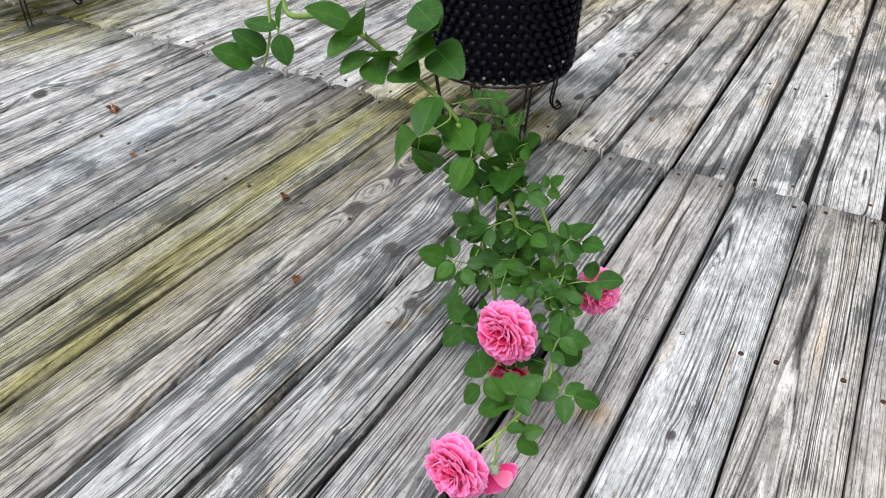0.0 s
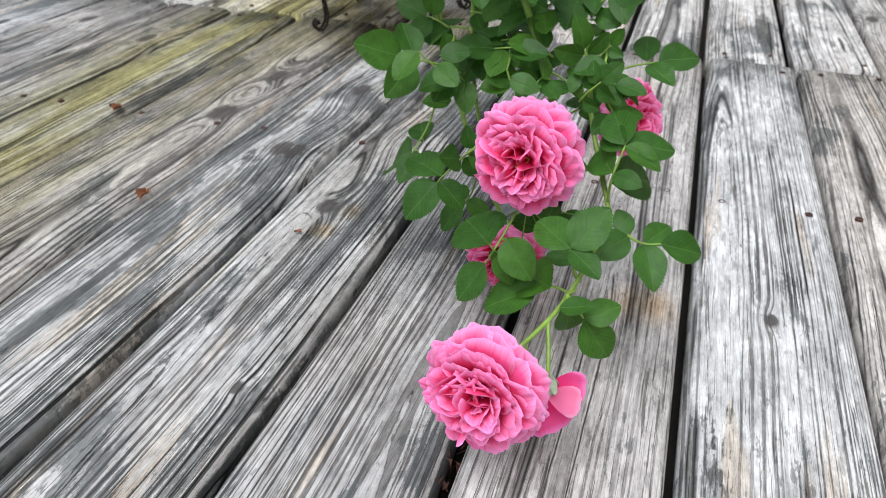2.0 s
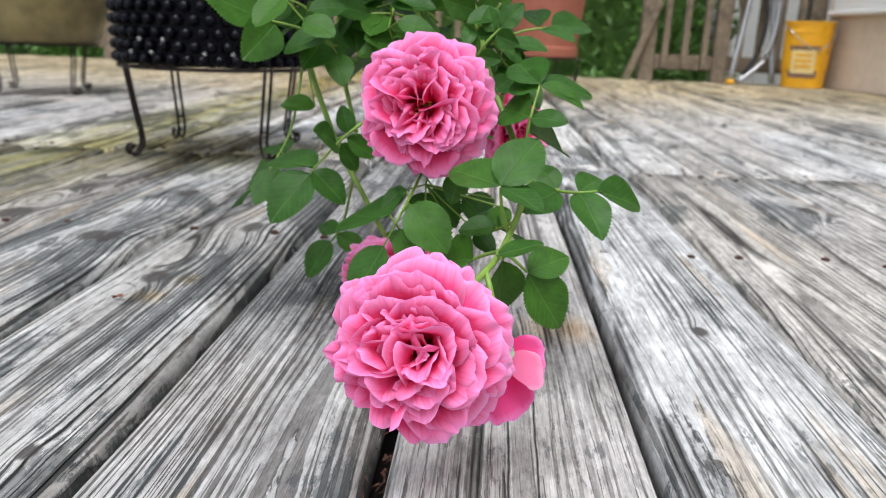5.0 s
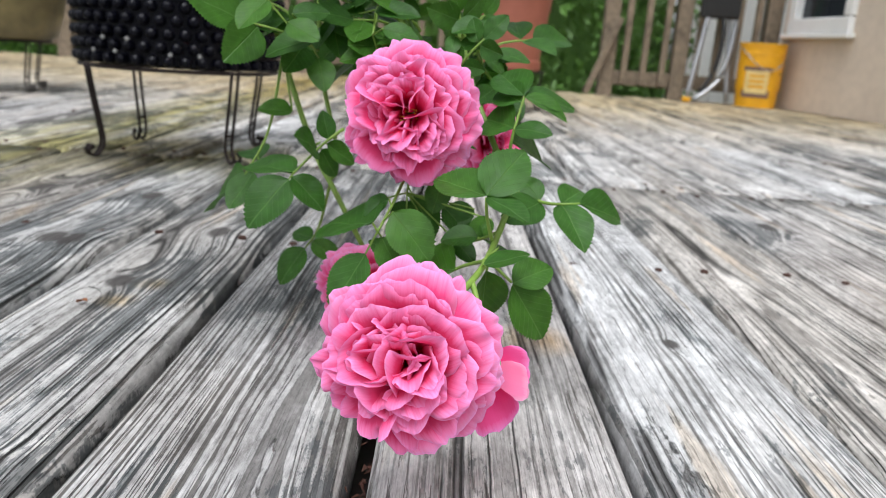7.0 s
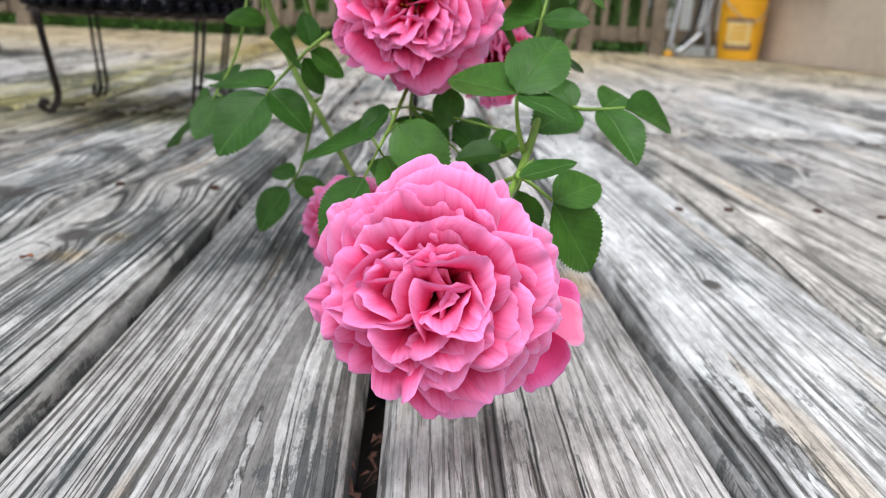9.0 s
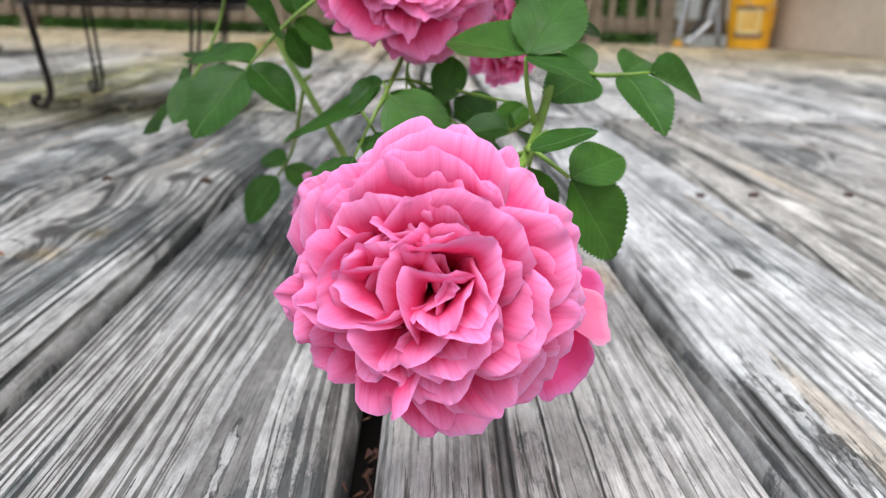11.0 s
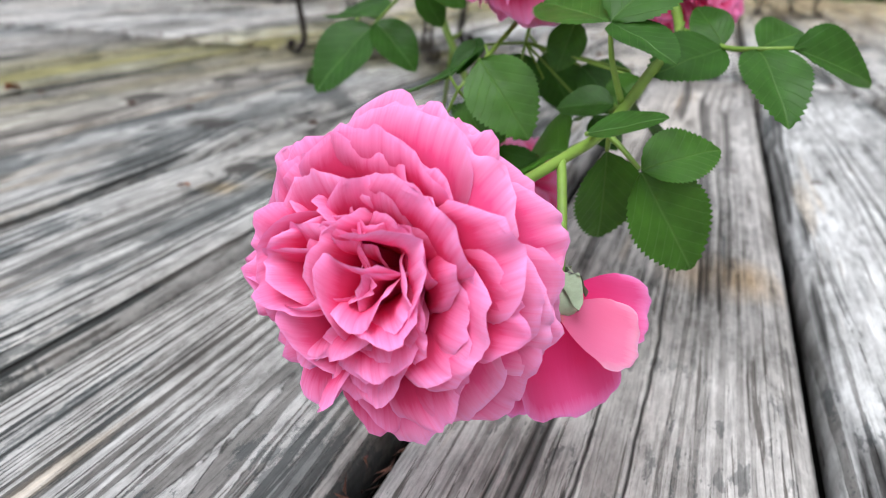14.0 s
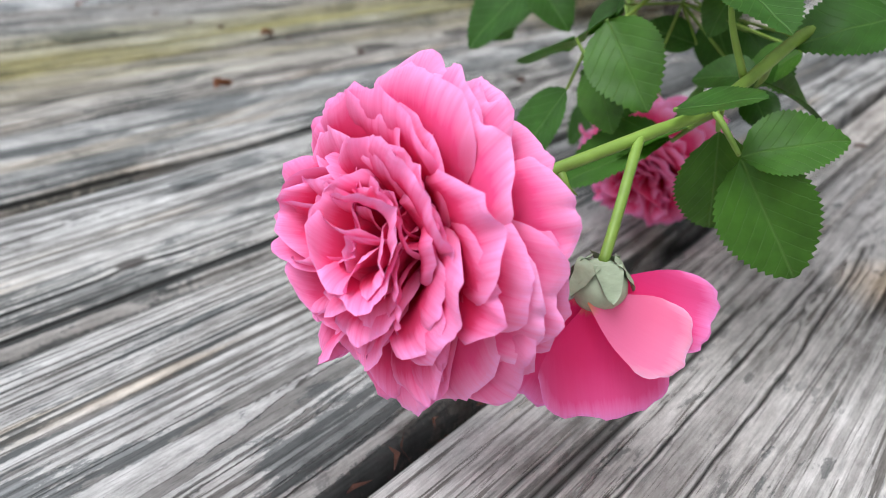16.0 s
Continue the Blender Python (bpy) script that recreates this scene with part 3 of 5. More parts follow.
def flower_base(bush, m, label):
    bm = lathe(bmesh.new(), [(0.0022, -0.012), (0.0045, -0.009), (0.0052, -0.004), (0.0042, 0.0), (0.003, 0.003)], 12)
    return part("flower", bm, SEPAL, bush, label, True, m)


def sepal_mesh(seed):
    bm = bmesh.new()
    rows = []
    for j in range(8):
        v = j / 7
        w = 0.0042 * (1 - v) ** 0.7 * (0.8 + 0.4 * v)
        rows.append([bm.verts.new((k * w, 0.022 * v, 0.0012 * k * k - 0.004 * v * v + 0.0015 * noise.noise((v * 3, k, seed)))) for k in (-1, 0, 1)])
    for q, s in zip(rows, rows[1:]):
        for k in range(2):
            bm.faces.new((q[k], q[k + 1], s[k + 1], s[k]))
    return mesh_of("sepal", bm, SEPAL, True)


SEPALS = [sepal_mesh(s) for s in range(3)]


def full_rose(bush, centre, facing, up, size, kind, label, seed, spin=0.0):
    """A full quartered bloom; centre is the middle of its widest outline, size its radius. Rims of all rows lie near one dome round the hub."""
    g = random.Random(seed)
    outer, middle, inner, frayed = SETS[kind]
    f = Vector(facing).normalized()
    m = frame_on(f, up, Vector(centre) - f * size * 0.10)
    m = m @ pose(0, 0, 0, -90, 0, 0) @ pose(0, 0, 0, 0, 0, spin)
    fl = flower_base(bush, m, label)
    s = size
    # petals in a row, lean from the axis, length, shapes
    rows = [(12, 97, 0.94, outer), (12, 88, 0.99, outer), (12, 79, 1.01, outer), (11, 69, 1.00, middle), (11, 59, 0.97, middle), (10, 49, 0.93, middle), (9, 39, 0.88, middle), (8, 30, 0.84, middle)]
    for k, (n, lean, ln, bag) in enumerate(rows):
        turn = g.uniform(0, 6)
        for i in range(n):
            th = turn + 2 * math.pi * (i + g.uniform(-0.26, 0.26)) / n
            out = m.to_3x3() @ Vector((math.cos(th), math.sin(th), 0))
            loose = max(0.0, 0.55 * -out.z - 0.75 * out.x - 0.05)
            torn = g.random() < 1.1 * loose
            wild = 1 + 2.8 * loose
            set_petal(fl, g.choice(frayed if torn else bag), th, lean - 9 + g.gauss(0, 3.6) * wild, s * ln * g.uniform(0.90, 1.035) * (1 - 0.05 * loose), s * 0.04, g.gauss(0, 8.0) * wild, s * 0.02, g.gauss(0, 7) * wild, g.uniform(0.68, 1.06))
    # small folded petals stand up round the open heart
    for i in range(16):
        th = 2 * math.pi * (i + g.uniform(-0.4, 0.4)) / 16
        set_petal(fl, g.choice(inner), th, g.uniform(-2, 30), s * g.uniform(0.64, 0.90), s * g.uniform(0.08, 0.26), g.gauss(0, 40), s * 0.04, g.gauss(0, 14))
    bm = bmesh.new()
    for i in range(16):
        th, rr = g.uniform(0, 6.28), s * 0.09 * g.random() ** 0.5
        tip = Vector((rr * 1.5 * math.cos(th), rr * 1.5 * math.sin(th), s * g.uniform(0.40, 0.52)))
        tube(bm, [(rr * math.cos(th), rr * math.sin(th), 0.05 * s), tip], s * 0.008, 4)
        bmesh.ops.create_icosphere(bm, subdivisions=1, radius=s * 0.017, matrix=Matrix.Translation(tip))
    part("stamens", bm, STAMEN, fl, "yellow stamens")
    for i in range(5):
        th = 2 * math.pi * i / 5
        r = Vector((math.cos(th), math.sin(th), 0))
        part("sepal", SEPALS[i % 3], None, fl, m=frame_on(r * 0.8 - Vector((0, 0, 0.5)), Vector((0, 0, 1)), r * 0.003 + Vector((0, 0, -0.003))))
    return fl


def leaflet_mesh(seed, fold, droop):
    """A toothed oval rose leaflet of length 1 along +Y, its upper side +Z."""
    bm = bmesh.new()
    uvl = bm.loops.layers.uv.new("uv")
    n, half = 40, 0.350
    rows = []
    for j in range(n + 1):
        v = j / n
        w = half * math.sin(math.pi * v ** 0.83) ** 0.74 if 0 < v < 1 else 0.004
        tooth = 0.030 * (j % 2) * (1 if 0.08 < v < 0.97 else 0)
        row = []
        for u in (-1, -0.72, -0.36, 0, 0.36, 0.72, 1):
            x = u * w + (math.copysign(tooth, u) if abs(u) == 1 else 0)
            y = v + (0.012 * (j % 2) if abs(u) == 1 else 0)
            z = fold * abs(u) * w - droop * v * v + 0.030 * noise.noise((u * 1.5 + seed, v * 3, seed)) + 0.018 * math.sin(v * 19 - abs(u) * 5) * abs(u) * (1 - abs(u)) * 0.9
            row.append(bm.verts.new((x, y, z)))
        rows.append(row)
    for j in range(n):
        for i in range(6):
            f = bm.faces.new((rows[j][i], rows[j][i + 1], rows[j + 1][i + 1], rows[j + 1][i]))
            for lp, (a, c) in zip(f.loops, ((i, j), (i + 1, j), (i + 1, j + 1), (i, j + 1))):
                lp[uvl].uv = (0.5 + 0.5 * (-1, -0.72, -0.36, 0, 0.36, 0.72, 1)[a] * math.sin(math.pi * min(0.999, max(0.001, c / n)) ** 0.83) ** 0.74, c / n)
    return mesh_of("leaflet", bm, LEAF, True)


LEAFLETS = [leaflet_mesh(s * 2.7, fo, dr) for s, (fo, dr) in enumerate(((0.22, 0.10), (0.35, 0.05), (0.10, 0.16), (0.28, 0.22), (0.15, 0.02), (0.42, 0.12)))]
leaf_rng = random.Random(21)


def rose_leaf(bush, foot, tip, up, count=5, size=0.034, spread=66, broad=1.0):
    """A compound leaf: stalk from foot, its end leaflet's point at tip, its upper side towards up; pairs of leaflets along the stalk."""
    foot, tip = Vector(foot), Vector(tip)
    span = tip - foot
    ln = span.length
    size = ln * 0.93 if count == 1 and ln < size * 1.25 else min(size, ln * (0.62 if count < 5 else 0.46))
    y = span.normalized()
    x = y.cross(Vector(up)).normalized()
    z = x.cross(y)
    end = foot + y * (ln - size)
    sag = -0.04 * ln * z
    stalk = spline([foot, (foot + end) / 2 - sag, end], 5)
    bm = tube(bmesh.new(), stalk, [0.0011 - 0.0004 * i / 10 for i in range(11)], 6)
    lf = part("leaf", bm, STEM, bush, smooth=True)

    def put(at, way, length, upward):
        m = frame_on(way, upward, at) @ pose(0, 0, 0, leaf_rng.uniform(-12, 12), leaf_rng.uniform(-20, 20), 0) @ Matrix.Diagonal((length * broad * leaf_rng.uniform(0.92, 1.1), length, length, 1))
        part("leaflet", leaf_rng.choice(LEAFLETS), None, lf, m=m)
    put(end, y, size, z)
    pairs = (count - 1) // 2
    run = (end - foot).length
    for k in range(pairs):
        back = min(0.92 * run, size * (0.22 + 0.85 * k))
        at = stalk[max(1, round(10 * (1 - back / run)))]
        for s in (-1, 1):
            a = radians(spread + leaf_rng.uniform(-9, 9))
            way = math.cos(a) * y + s * math.sin(a) * x
            put(at + way * size * 0.07, way, size * (0.86 - 0.12 * k) * leaf_rng.uniform(0.92, 1.06), z)
    return lf


def leaf_spray(bush, stalk, leaflets):
    """A compound leaf along its stalk; each leaflet has a foot, a point and an upper side."""
    pts = spline(stalk, 6)
    n = len(pts)
    lf = part("leaf", tube(bmesh.new(), pts, [0.0012 - 0.0005 * i / (n - 1) for i in range(n)], 7), STEM, bush, smooth=True)
    for foot, tip, up in leaflets:
        foot, tip = Vector(foot), Vector(tip)
        ln = (tip - foot).length
        near = min(pts, key=lambda p: (p - foot).length)
        if (near - foot).length > 0.0012:
            part("stalk", tube(bmesh.new(), [near, foot], 0.0006, 5), STEM, lf)
        m = frame_on(tip - foot, up, foot) @ pose(0, 0, 0, 0, leaf_rng.uniform(-9, 9), 0) @ Matrix.Diagonal((ln * leaf_rng.uniform(0.90, 1.04), ln, ln, 1))
        part("leaflet", leaf_rng.choice(LEAFLETS), None, lf, m=m)
    return lf


def stem(bush, name, points, r0, r1, mat, label="", thorns=0):
    pts = spline(points, 7)
    n = len(pts)
    bm = tube(bmesh.new(), pts, [(r0 + (r1 - r0) * i / (n - 1)) * (1 + 0.06 * noise.noise((i * 0.7, r0 * 900, 1))) for i in range(n)], 10)
    for _ in range(thorns):
        i = rng.randrange(2, n - 2)
        d = (pts[i + 1] - pts[i]).normalized()
        o = d.cross(Vector((rng.uniform(-1, 1), rng.uniform(-1, 1), rng.uniform(-1, 1)))).normalized()
        tube(bm, [pts[i] + o * r1 * 0.6, pts[i] + o * (r0 + 0.0035) - d * 0.001, pts[i] + o * (r0 + 0.006) - d * 0.003], [0.0016, 0.0008, 0.0001], 5)
    return part(name, bm, mat, bush, label, True)


rose = thing("rose_bush", "climbing rose with full pink blooms arching down to the deck", "rose", pose(0, 0, 0))
# the arching cane and its side shoots
stem(rose, "cane", [(-0.4400, 1.8700, 0.4300), (-0.5000, 1.7600, 0.6600), (-0.5500, 1.5200, 0.7400), (-0.4800, 1.3000, 0.6300), (-0.4245, 1.1700, 0.4637), (-0.3418, 1.1500, 0.4595), (-0.2686, 1.1350, 0.4528), (-0.2086, 1.1200, 0.4338), (-0.1565, 1.1100, 0.4139), (-0.1180, 1.0990, 0.3980), (-0.0850, 1.1000, 0.3600), (-0.0700, 1.1100, 0.3400)], 0.0050, 0.0026, CANE, "thick arching green cane", 10)
stem(rose, "stem", [(-0.088, 1.098, 0.365), (-0.055, 1.115, 0.32), (-0.026, 1.10, 0.275), (-0.002, 1.095, 0.22), (0.014, 1.085, 0.18), (0.013, 1.06, 0.168), (0.012, 1.04, 0.166)], 0.0032, 0.0020, STEM, thorns=6)
stem(rose, "stem", [(-0.10, 1.085, 0.39), (-0.112, 1.14, 0.31), (-0.113, 1.155, 0.262), (-0.092, 1.15, 0.19), (-0.066, 1.130, 0.13), (-0.045, 1.110, 0.10), (-0.022, 1.102, 0.062)], 0.0026, 0.0018, STEM, thorns=6)
stem(rose, "stem", [(-0.07, 1.11, 0.345), (-0.025, 1.14, 0.295), (0.012, 1.124, 0.256), (0.030, 1.112, 0.234), (0.046, 1.065, 0.185), (0.062, 1.038, 0.150), (0.0725, 1.0130, 0.1275), (0.0665, 0.980, 0.1165), (0.0575, 0.952, 0.1020), (0.0495, 0.927, 0.0975), (0.0330, 0.895, 0.0890)], 0.0023, 0.0016, STEM, thorns=6)
stem(rose, "stem", [(0.0490, 0.9255, 0.0972), (0.0515, 0.917, 0.0915), (0.0545, 0.906, 0.082), (0.0562, 0.898, 0.0735)], 0.0014, 0.0014, STEM)
stem(rose, "stem", [(-0.06, 1.115, 0.33), (-0.064, 1.13, 0.26), (-0.06, 1.12, 0.19), (-0.045, 1.10, 0.14)], 0.0022, 0.0015, STEM, thorns=3)
stem(rose, "stem", [(0.040, 1.09, 0.215), (0.056, 1.13, 0.19), (0.056, 1.17, 0.15)], 0.0020, 0.0018, STEM)
cam.data.dof.focus_object = full_rose(rose, (0.0218, 0.8720, 0.0780), (-0.13, -0.98, 0.10), (0, 0, 1), 0.0400, "pink", "large full pink rose in open bloom", 3)
full_rose(rose, (0.0103, 1.0175, 0.1675), (-0.06, -0.98, 0.10), (0, 0, 1), 0.0405, "pink", "full pink rose in open bloom", 8)
full_rose(rose, (0.0650, 1.187, 0.137), (0.75, -0.55, 0.15), (0, 0, 1), 0.035, "pink", "full pink rose half hidden by leaves", 12)
full_rose(rose, (-0.0165, 1.090, 0.0385), (0.05, -0.80, -0.45), (0, 0, 1), 0.038, "pink", "full pink rose nodding to the planks under the leaves", 17)


cupped = [petal_mesh("petal", PETAL_BACK if k == 1 else PETAL_PALE, 1, 1.12, 0.14, 0.16, -0.10, 0.030, 40 + k) for k in range(3)]


def spent_rose(bush, hub, label):
    """A nodding rose that has dropped most petals: pale hip, folded-back sepals and a few loose petals."""
    bm = lathe(bmesh.new(), [(0.0018, 0.0052), (0.0045, 0.0040), (0.0068, 0.0005), (0.0070, -0.0025), (0.0050, -0.0060), (0.001, -0.0065)], 16)
    fl = part("flower", bm, SEPAL, bush, label, True, Matrix.Translation(hub))
    outer, middle, inner, frayed = SETS["pale"]

    def hang(me, way, face, size, broad=1.0, at=(0, 0, 0)):
        part("petal", me, None, fl, m=frame_on(way, face, at) @ Matrix.Diagonal((size * broad, size, size, 1)))
    hang(cupped[0], (0.10, -0.05, -1.0), (0.72, -0.68, 0.1), 0.0300, 1.0, (0.001, -0.001, -0.004))
    hang(cupped[1], (0.66, 0.46, -0.58), (0.45, -0.55, 0.75), 0.0265, 0.66, (0.001, -0.006, -0.002))
    hang(cupped[2], (0.62, 0.62, -0.42), (0.70, -0.45, 0.50), 0.0285, 0.62, (0.001, 0.001, -0.001))
    hang(cupped[2], (0.30, 0.55, -0.80), (0.70, -0.60, 0.1), 0.029, 0.7, (0.0, 0.006, -0.004))
    hang(cupped[2], (-0.40, -0.25, -0.90), (0.55, -0.80, 0.0), 0.031, 0.55, (-0.002, -0.001, -0.004))
    hang(cupped[0], (-0.30, 0.30, -0.9), (0.6, 0.6, 0.3), 0.027, 0.8, (-0.002, 0, -0.004))
    for i in range(5):
        th = 1.257 * i + 0.6
        r = Vector((math.cos(th), math.sin(th), 0))
        part("sepal", SEPALS[i % 3], None, fl, m=frame_on(r + Vector((0, 0, -0.9)), r + Vector((0, 0, 1)), r * 0.003 + Vector((0, 0, 0.0055))) @ Matrix.Diagonal((1.1, 0.42, 0.6, 1)))
    return fl


spent_rose(rose, (0.0563, 0.8970, 0.0690), "spent pink rose with a few drooping petals")

# leaves near the blooms, each with its own leaflets
# beside the spent flower
leaf_spray(rose, [(0.0572, 0.9510, 0.1015), (0.0625, 0.9470, 0.0985), (0.0700, 0.9405, 0.0935)], [
    ((0.0706, 0.9405, 0.0925), (0.0905, 0.9400, 0.0640), (0.15, -0.9, 0.35)),
    ((0.0706, 0.9405, 0.0930), (0.0924, 0.9510, 0.1025), (0.1, -0.75, 0.65))])
# a narrow leaf under the fork
leaf_spray(rose, [(0.0555, 0.9480, 0.1020), (0.0545, 0.9325, 0.1040)], [
    ((0.0545, 0.9325, 0.1042), (0.0768, 0.9322, 0.1112), (-0.35, -0.15, 0.95))])
# a leaf of three over the bloom
leaf_spray(rose, [(0.0600, 0.9640, 0.1085), (0.0560, 0.9600, 0.1220), (0.0545, 0.9577, 0.1330)], [
    ((0.0546, 0.9580, 0.1340), (0.0744, 0.9776, 0.1581), (-0.25, -0.9, 0.4)),
    ((0.0548, 0.9574, 0.1335), (0.0766, 0.9424, 0.1267), (0.1, -0.35, 0.93)),
    ((0.0540, 0.9580, 0.1336), (0.0273, 0.9810, 0.1385), (-0.1, -0.4, 0.9))])
# the leaf that reaches out over the deck
leaf_spray(rose, [(0.0720, 1.0200, 0.1285), (0.0880, 1.0030, 0.1245), (0.0995, 0.9945, 0.1253), (0.1103, 0.9960, 0.1262)], [
    ((0.1103, 0.9960, 0.1262), (0.1402, 1.0092, 0.1172), (0, -0.62, 0.78)),
    ((0.0998, 0.9945, 0.1253), (0.1155, 1.0135, 0.1345), (0, -0.62, 0.78)),
    ((0.0998, 0.9945, 0.1250), (0.1117, 0.9667, 0.1108), (0, -0.62, 0.78)),
    ((0.0885, 1.0030, 0.1250), (0.0771, 1.0135, 0.1385), (0, -0.85, 0.5)),
    ((0.0885, 1.0025, 0.1240), (0.0670, 0.9800, 0.1175), (0, -0.62, 0.78))])
# the side leaf with its end leaflet turned down
leaf_spray(rose, [(-0.0340, 1.0600, 0.1520), (-0.0480, 1.0550, 0.1400), (-0.0645, 1.0480, 0.1215)], [
    ((-0.0660, 1.0470, 0.1190), (-0.0878, 1.0250, 0.0948), (0, -0.62, 0.78)),
    ((-0.0638, 1.0450, 0.1212), (-0.0408, 1.0395, 0.1047), (0, -0.62, 0.78)),
    ((-0.0640, 1.0510, 0.1230), (-0.1024, 1.0780, 0.1246), (0, -0.35, 0.93)),
    ((-0.0500, 1.0560, 0.1375), (-0.0570, 1.0300, 0.1500), (0, -0.85, 0.5)),
    ((-0.0440, 1.0640, 0.1440), (-0.0490, 1.0660, 0.1620), (0, -0.85, 0.5)),
    ((-0.0440, 1.0570, 0.1420), (-0.0270, 1.0650, 0.1290), (0, -0.62, 0.78)),
    ((-0.0480, 1.0590, 0.1380), (-0.0390, 1.0680, 0.1190), (0, -0.62, 0.78))])
# a leaf further back
leaf_spray(rose, [(-0.0930, 1.1500, 0.1950), (-0.0980, 1.1280, 0.1400), (-0.1120, 1.1130, 0.1070)], [
    ((-0.1130, 1.1136, 0.1048), (-0.1480, 1.1500, 0.0745), (0, -0.62, 0.78)),
    ((-0.1060, 1.1150, 0.1100), (-0.1180, 1.0950, 0.0860), (0, -0.62, 0.78)),
    ((-0.1030, 1.1200, 0.1180), (-0.1180, 1.1500, 0.1280), (0, -0.62, 0.78))])
# low leaf near the planks
leaf_spray(rose, [(-0.0500, 1.1150, 0.1050), (-0.0610, 1.1350, 0.0660), (-0.0720, 1.1432, 0.0482)], [
    ((-0.0724, 1.1434, 0.0478), (-0.0912, 1.1302, 0.0231), (0, -0.62, 0.78)),
    ((-0.0670, 1.1420, 0.0541), (-0.0426, 1.1350, 0.0418), (0, -0.62, 0.78)),
    ((-0.0667, 1.1450, 0.0556), (-0.0858, 1.1550, 0.0592), (0, -0.62, 0.78))])
# leaf behind the bloom
leaf_spray(rose, [(0.0135, 1.0550, 0.1400), (0.0040, 1.0100, 0.1180), (-0.0030, 0.9860, 0.1040)], [
    ((-0.0060, 0.9850, 0.1090), (-0.0400, 1.0400, 0.0940), (-0.1, -0.4, 0.9)),
    ((-0.0095, 0.9880, 0.0900), (-0.0274, 0.9800, 0.0580), (-0.25, -0.85, 0.45)),
    ((0.0050, 0.9860, 0.1160), (0.0280, 0.9740, 0.0920), (0.05, -0.85, 0.5)),
    ((0.0010, 1.0060, 0.1190), (-0.0160, 1.0140, 0.1080), (0, -0.62, 0.78)),
    ((-0.0010, 0.9900, 0.1000), (0.0120, 0.9850, 0.0780), (0, -0.85, 0.5))])
# broad leaves close over the planks
leaf_spray(rose, [(0.0580, 0.9560, 0.1000), (0.0450, 0.9750, 0.0900), (0.0340, 0.9850, 0.0800)], [
    ((0.0330, 0.9860, 0.0800), (-0.0080, 0.9800, 0.0560), (-0.1, -0.55, 0.8)),
    ((0.0420, 0.9760, 0.0880), (0.0100, 1.0120, 0.0760), (-0.2, -0.5, 0.8))])
# hanging leaf in front of the nodding rose
leaf_spray(rose, [(0.0585, 0.9545, 0.1010), (0.0580, 0.9570, 0.0940)], [
    ((0.0580, 0.9580, 0.0935), (0.0590, 0.9640, 0.0600), (0.45, -0.85, 0.25))])
# leaf beside the nodding rose
leaf_spray(rose, [(0.0640, 0.9720, 0.1120), (0.0580, 0.9900, 0.1040), (0.0520, 1.0030, 0.0980)], [
    ((0.0520, 1.0030, 0.0985), (0.0360, 1.0280, 0.0900), (0, -0.62, 0.78)),
    ((0.0560, 0.9950, 0.1020), (0.0700, 1.0200, 0.0900), (0, -0.62, 0.78)),
    ((0.0540, 0.9980, 0.1020), (0.0330, 0.9950, 0.1020), (0, -0.62, 0.78))])
# the leaf above the right shoot
leaf_spray(rose, [(0.0690, 1.0260, 0.1330), (0.0705, 1.0160, 0.1600), (0.0756, 1.0230, 0.1815)], [
    ((0.0756, 1.0230, 0.1825), (0.0621, 1.0540, 0.1945), (-0.15, -0.75, 0.65)),
    ((0.0758, 1.0225, 0.1820), (0.1022, 1.0151, 0.1749), (0.1, -0.5, 0.85)),
    ((0.0760, 1.0240, 0.1822), (0.1099, 1.0370, 0.1804), (0.2, -0.4, 0.9)),
    ((0.0713, 1.0135, 0.1640), (0.0904, 1.0016, 0.1655), (0.05, -0.8, 0.6)),
    ((0.0705, 1.0160, 0.1640), (0.0508, 1.0480, 0.1700), (-0.2, -0.8, 0.55)),
    ((0.0705, 1.0180, 0.1560), (0.0960, 1.0600, 0.1420), (0.3, -0.7, 0.6)),
    ((0.0740, 1.0220, 0.1790), (0.0580, 1.0450, 0.1860), (-0.3, -0.8, 0.4))])
# small leaf on the back shoot
leaf_spray(rose, [(-0.0980, 1.1500, 0.2250), (-0.0815, 1.1300, 0.1542)], [
    ((-0.0815, 1.1300, 0.1542), (-0.1040, 1.1200, 0.1561), (0, -0.62, 0.78))])
# leaf hanging over the pot side
leaf_spray(rose, [(-0.0632, 1.0781, 0.2278), (-0.0632, 1.0481, 0.2078)], [
    ((-0.0785, 1.0372, 0.2265), (-0.0914, 1.0198, 0.2103), (0, -0.65, 0.76)),
    ((-0.0671, 1.0538, 0.2199), (-0.0454, 1.0602, 0.2245), (0, -0.65, 0.76)),
    ((-0.0676, 1.0446, 0.2150), (-0.0475, 1.0358, 0.2050), (0, -0.65, 0.76)),
    ((-0.0523, 1.0533, 0.2062), (-0.0821, 1.0441, 0.1993), (0, -0.65, 0.76)),
    ((-0.0539, 1.0749, 0.1944), (-0.0466, 1.0575, 0.1769), (0, -0.65, 0.76))])
# leaf over the upper bloom
leaf_spray(rose, [(-0.0185, 1.0933, 0.2311), (-0.0185, 1.0633, 0.2111)], [
    ((-0.0487, 1.0938, 0.2186), (-0.0401, 1.0749, 0.1994), (0, -0.65, 0.76)),
    ((-0.0151, 1.0711, 0.1995), (-0.0393, 1.0651, 0.1953), (0, -0.65, 0.76)),
    ((-0.0178, 1.0654, 0.2248), (0.0108, 1.0679, 0.2253), (0, -0.65, 0.76)),
    ((-0.0099, 1.0350, 0.2147), (0.0122, 1.0329, 0.2112), (0, -0.65, 0.76))])
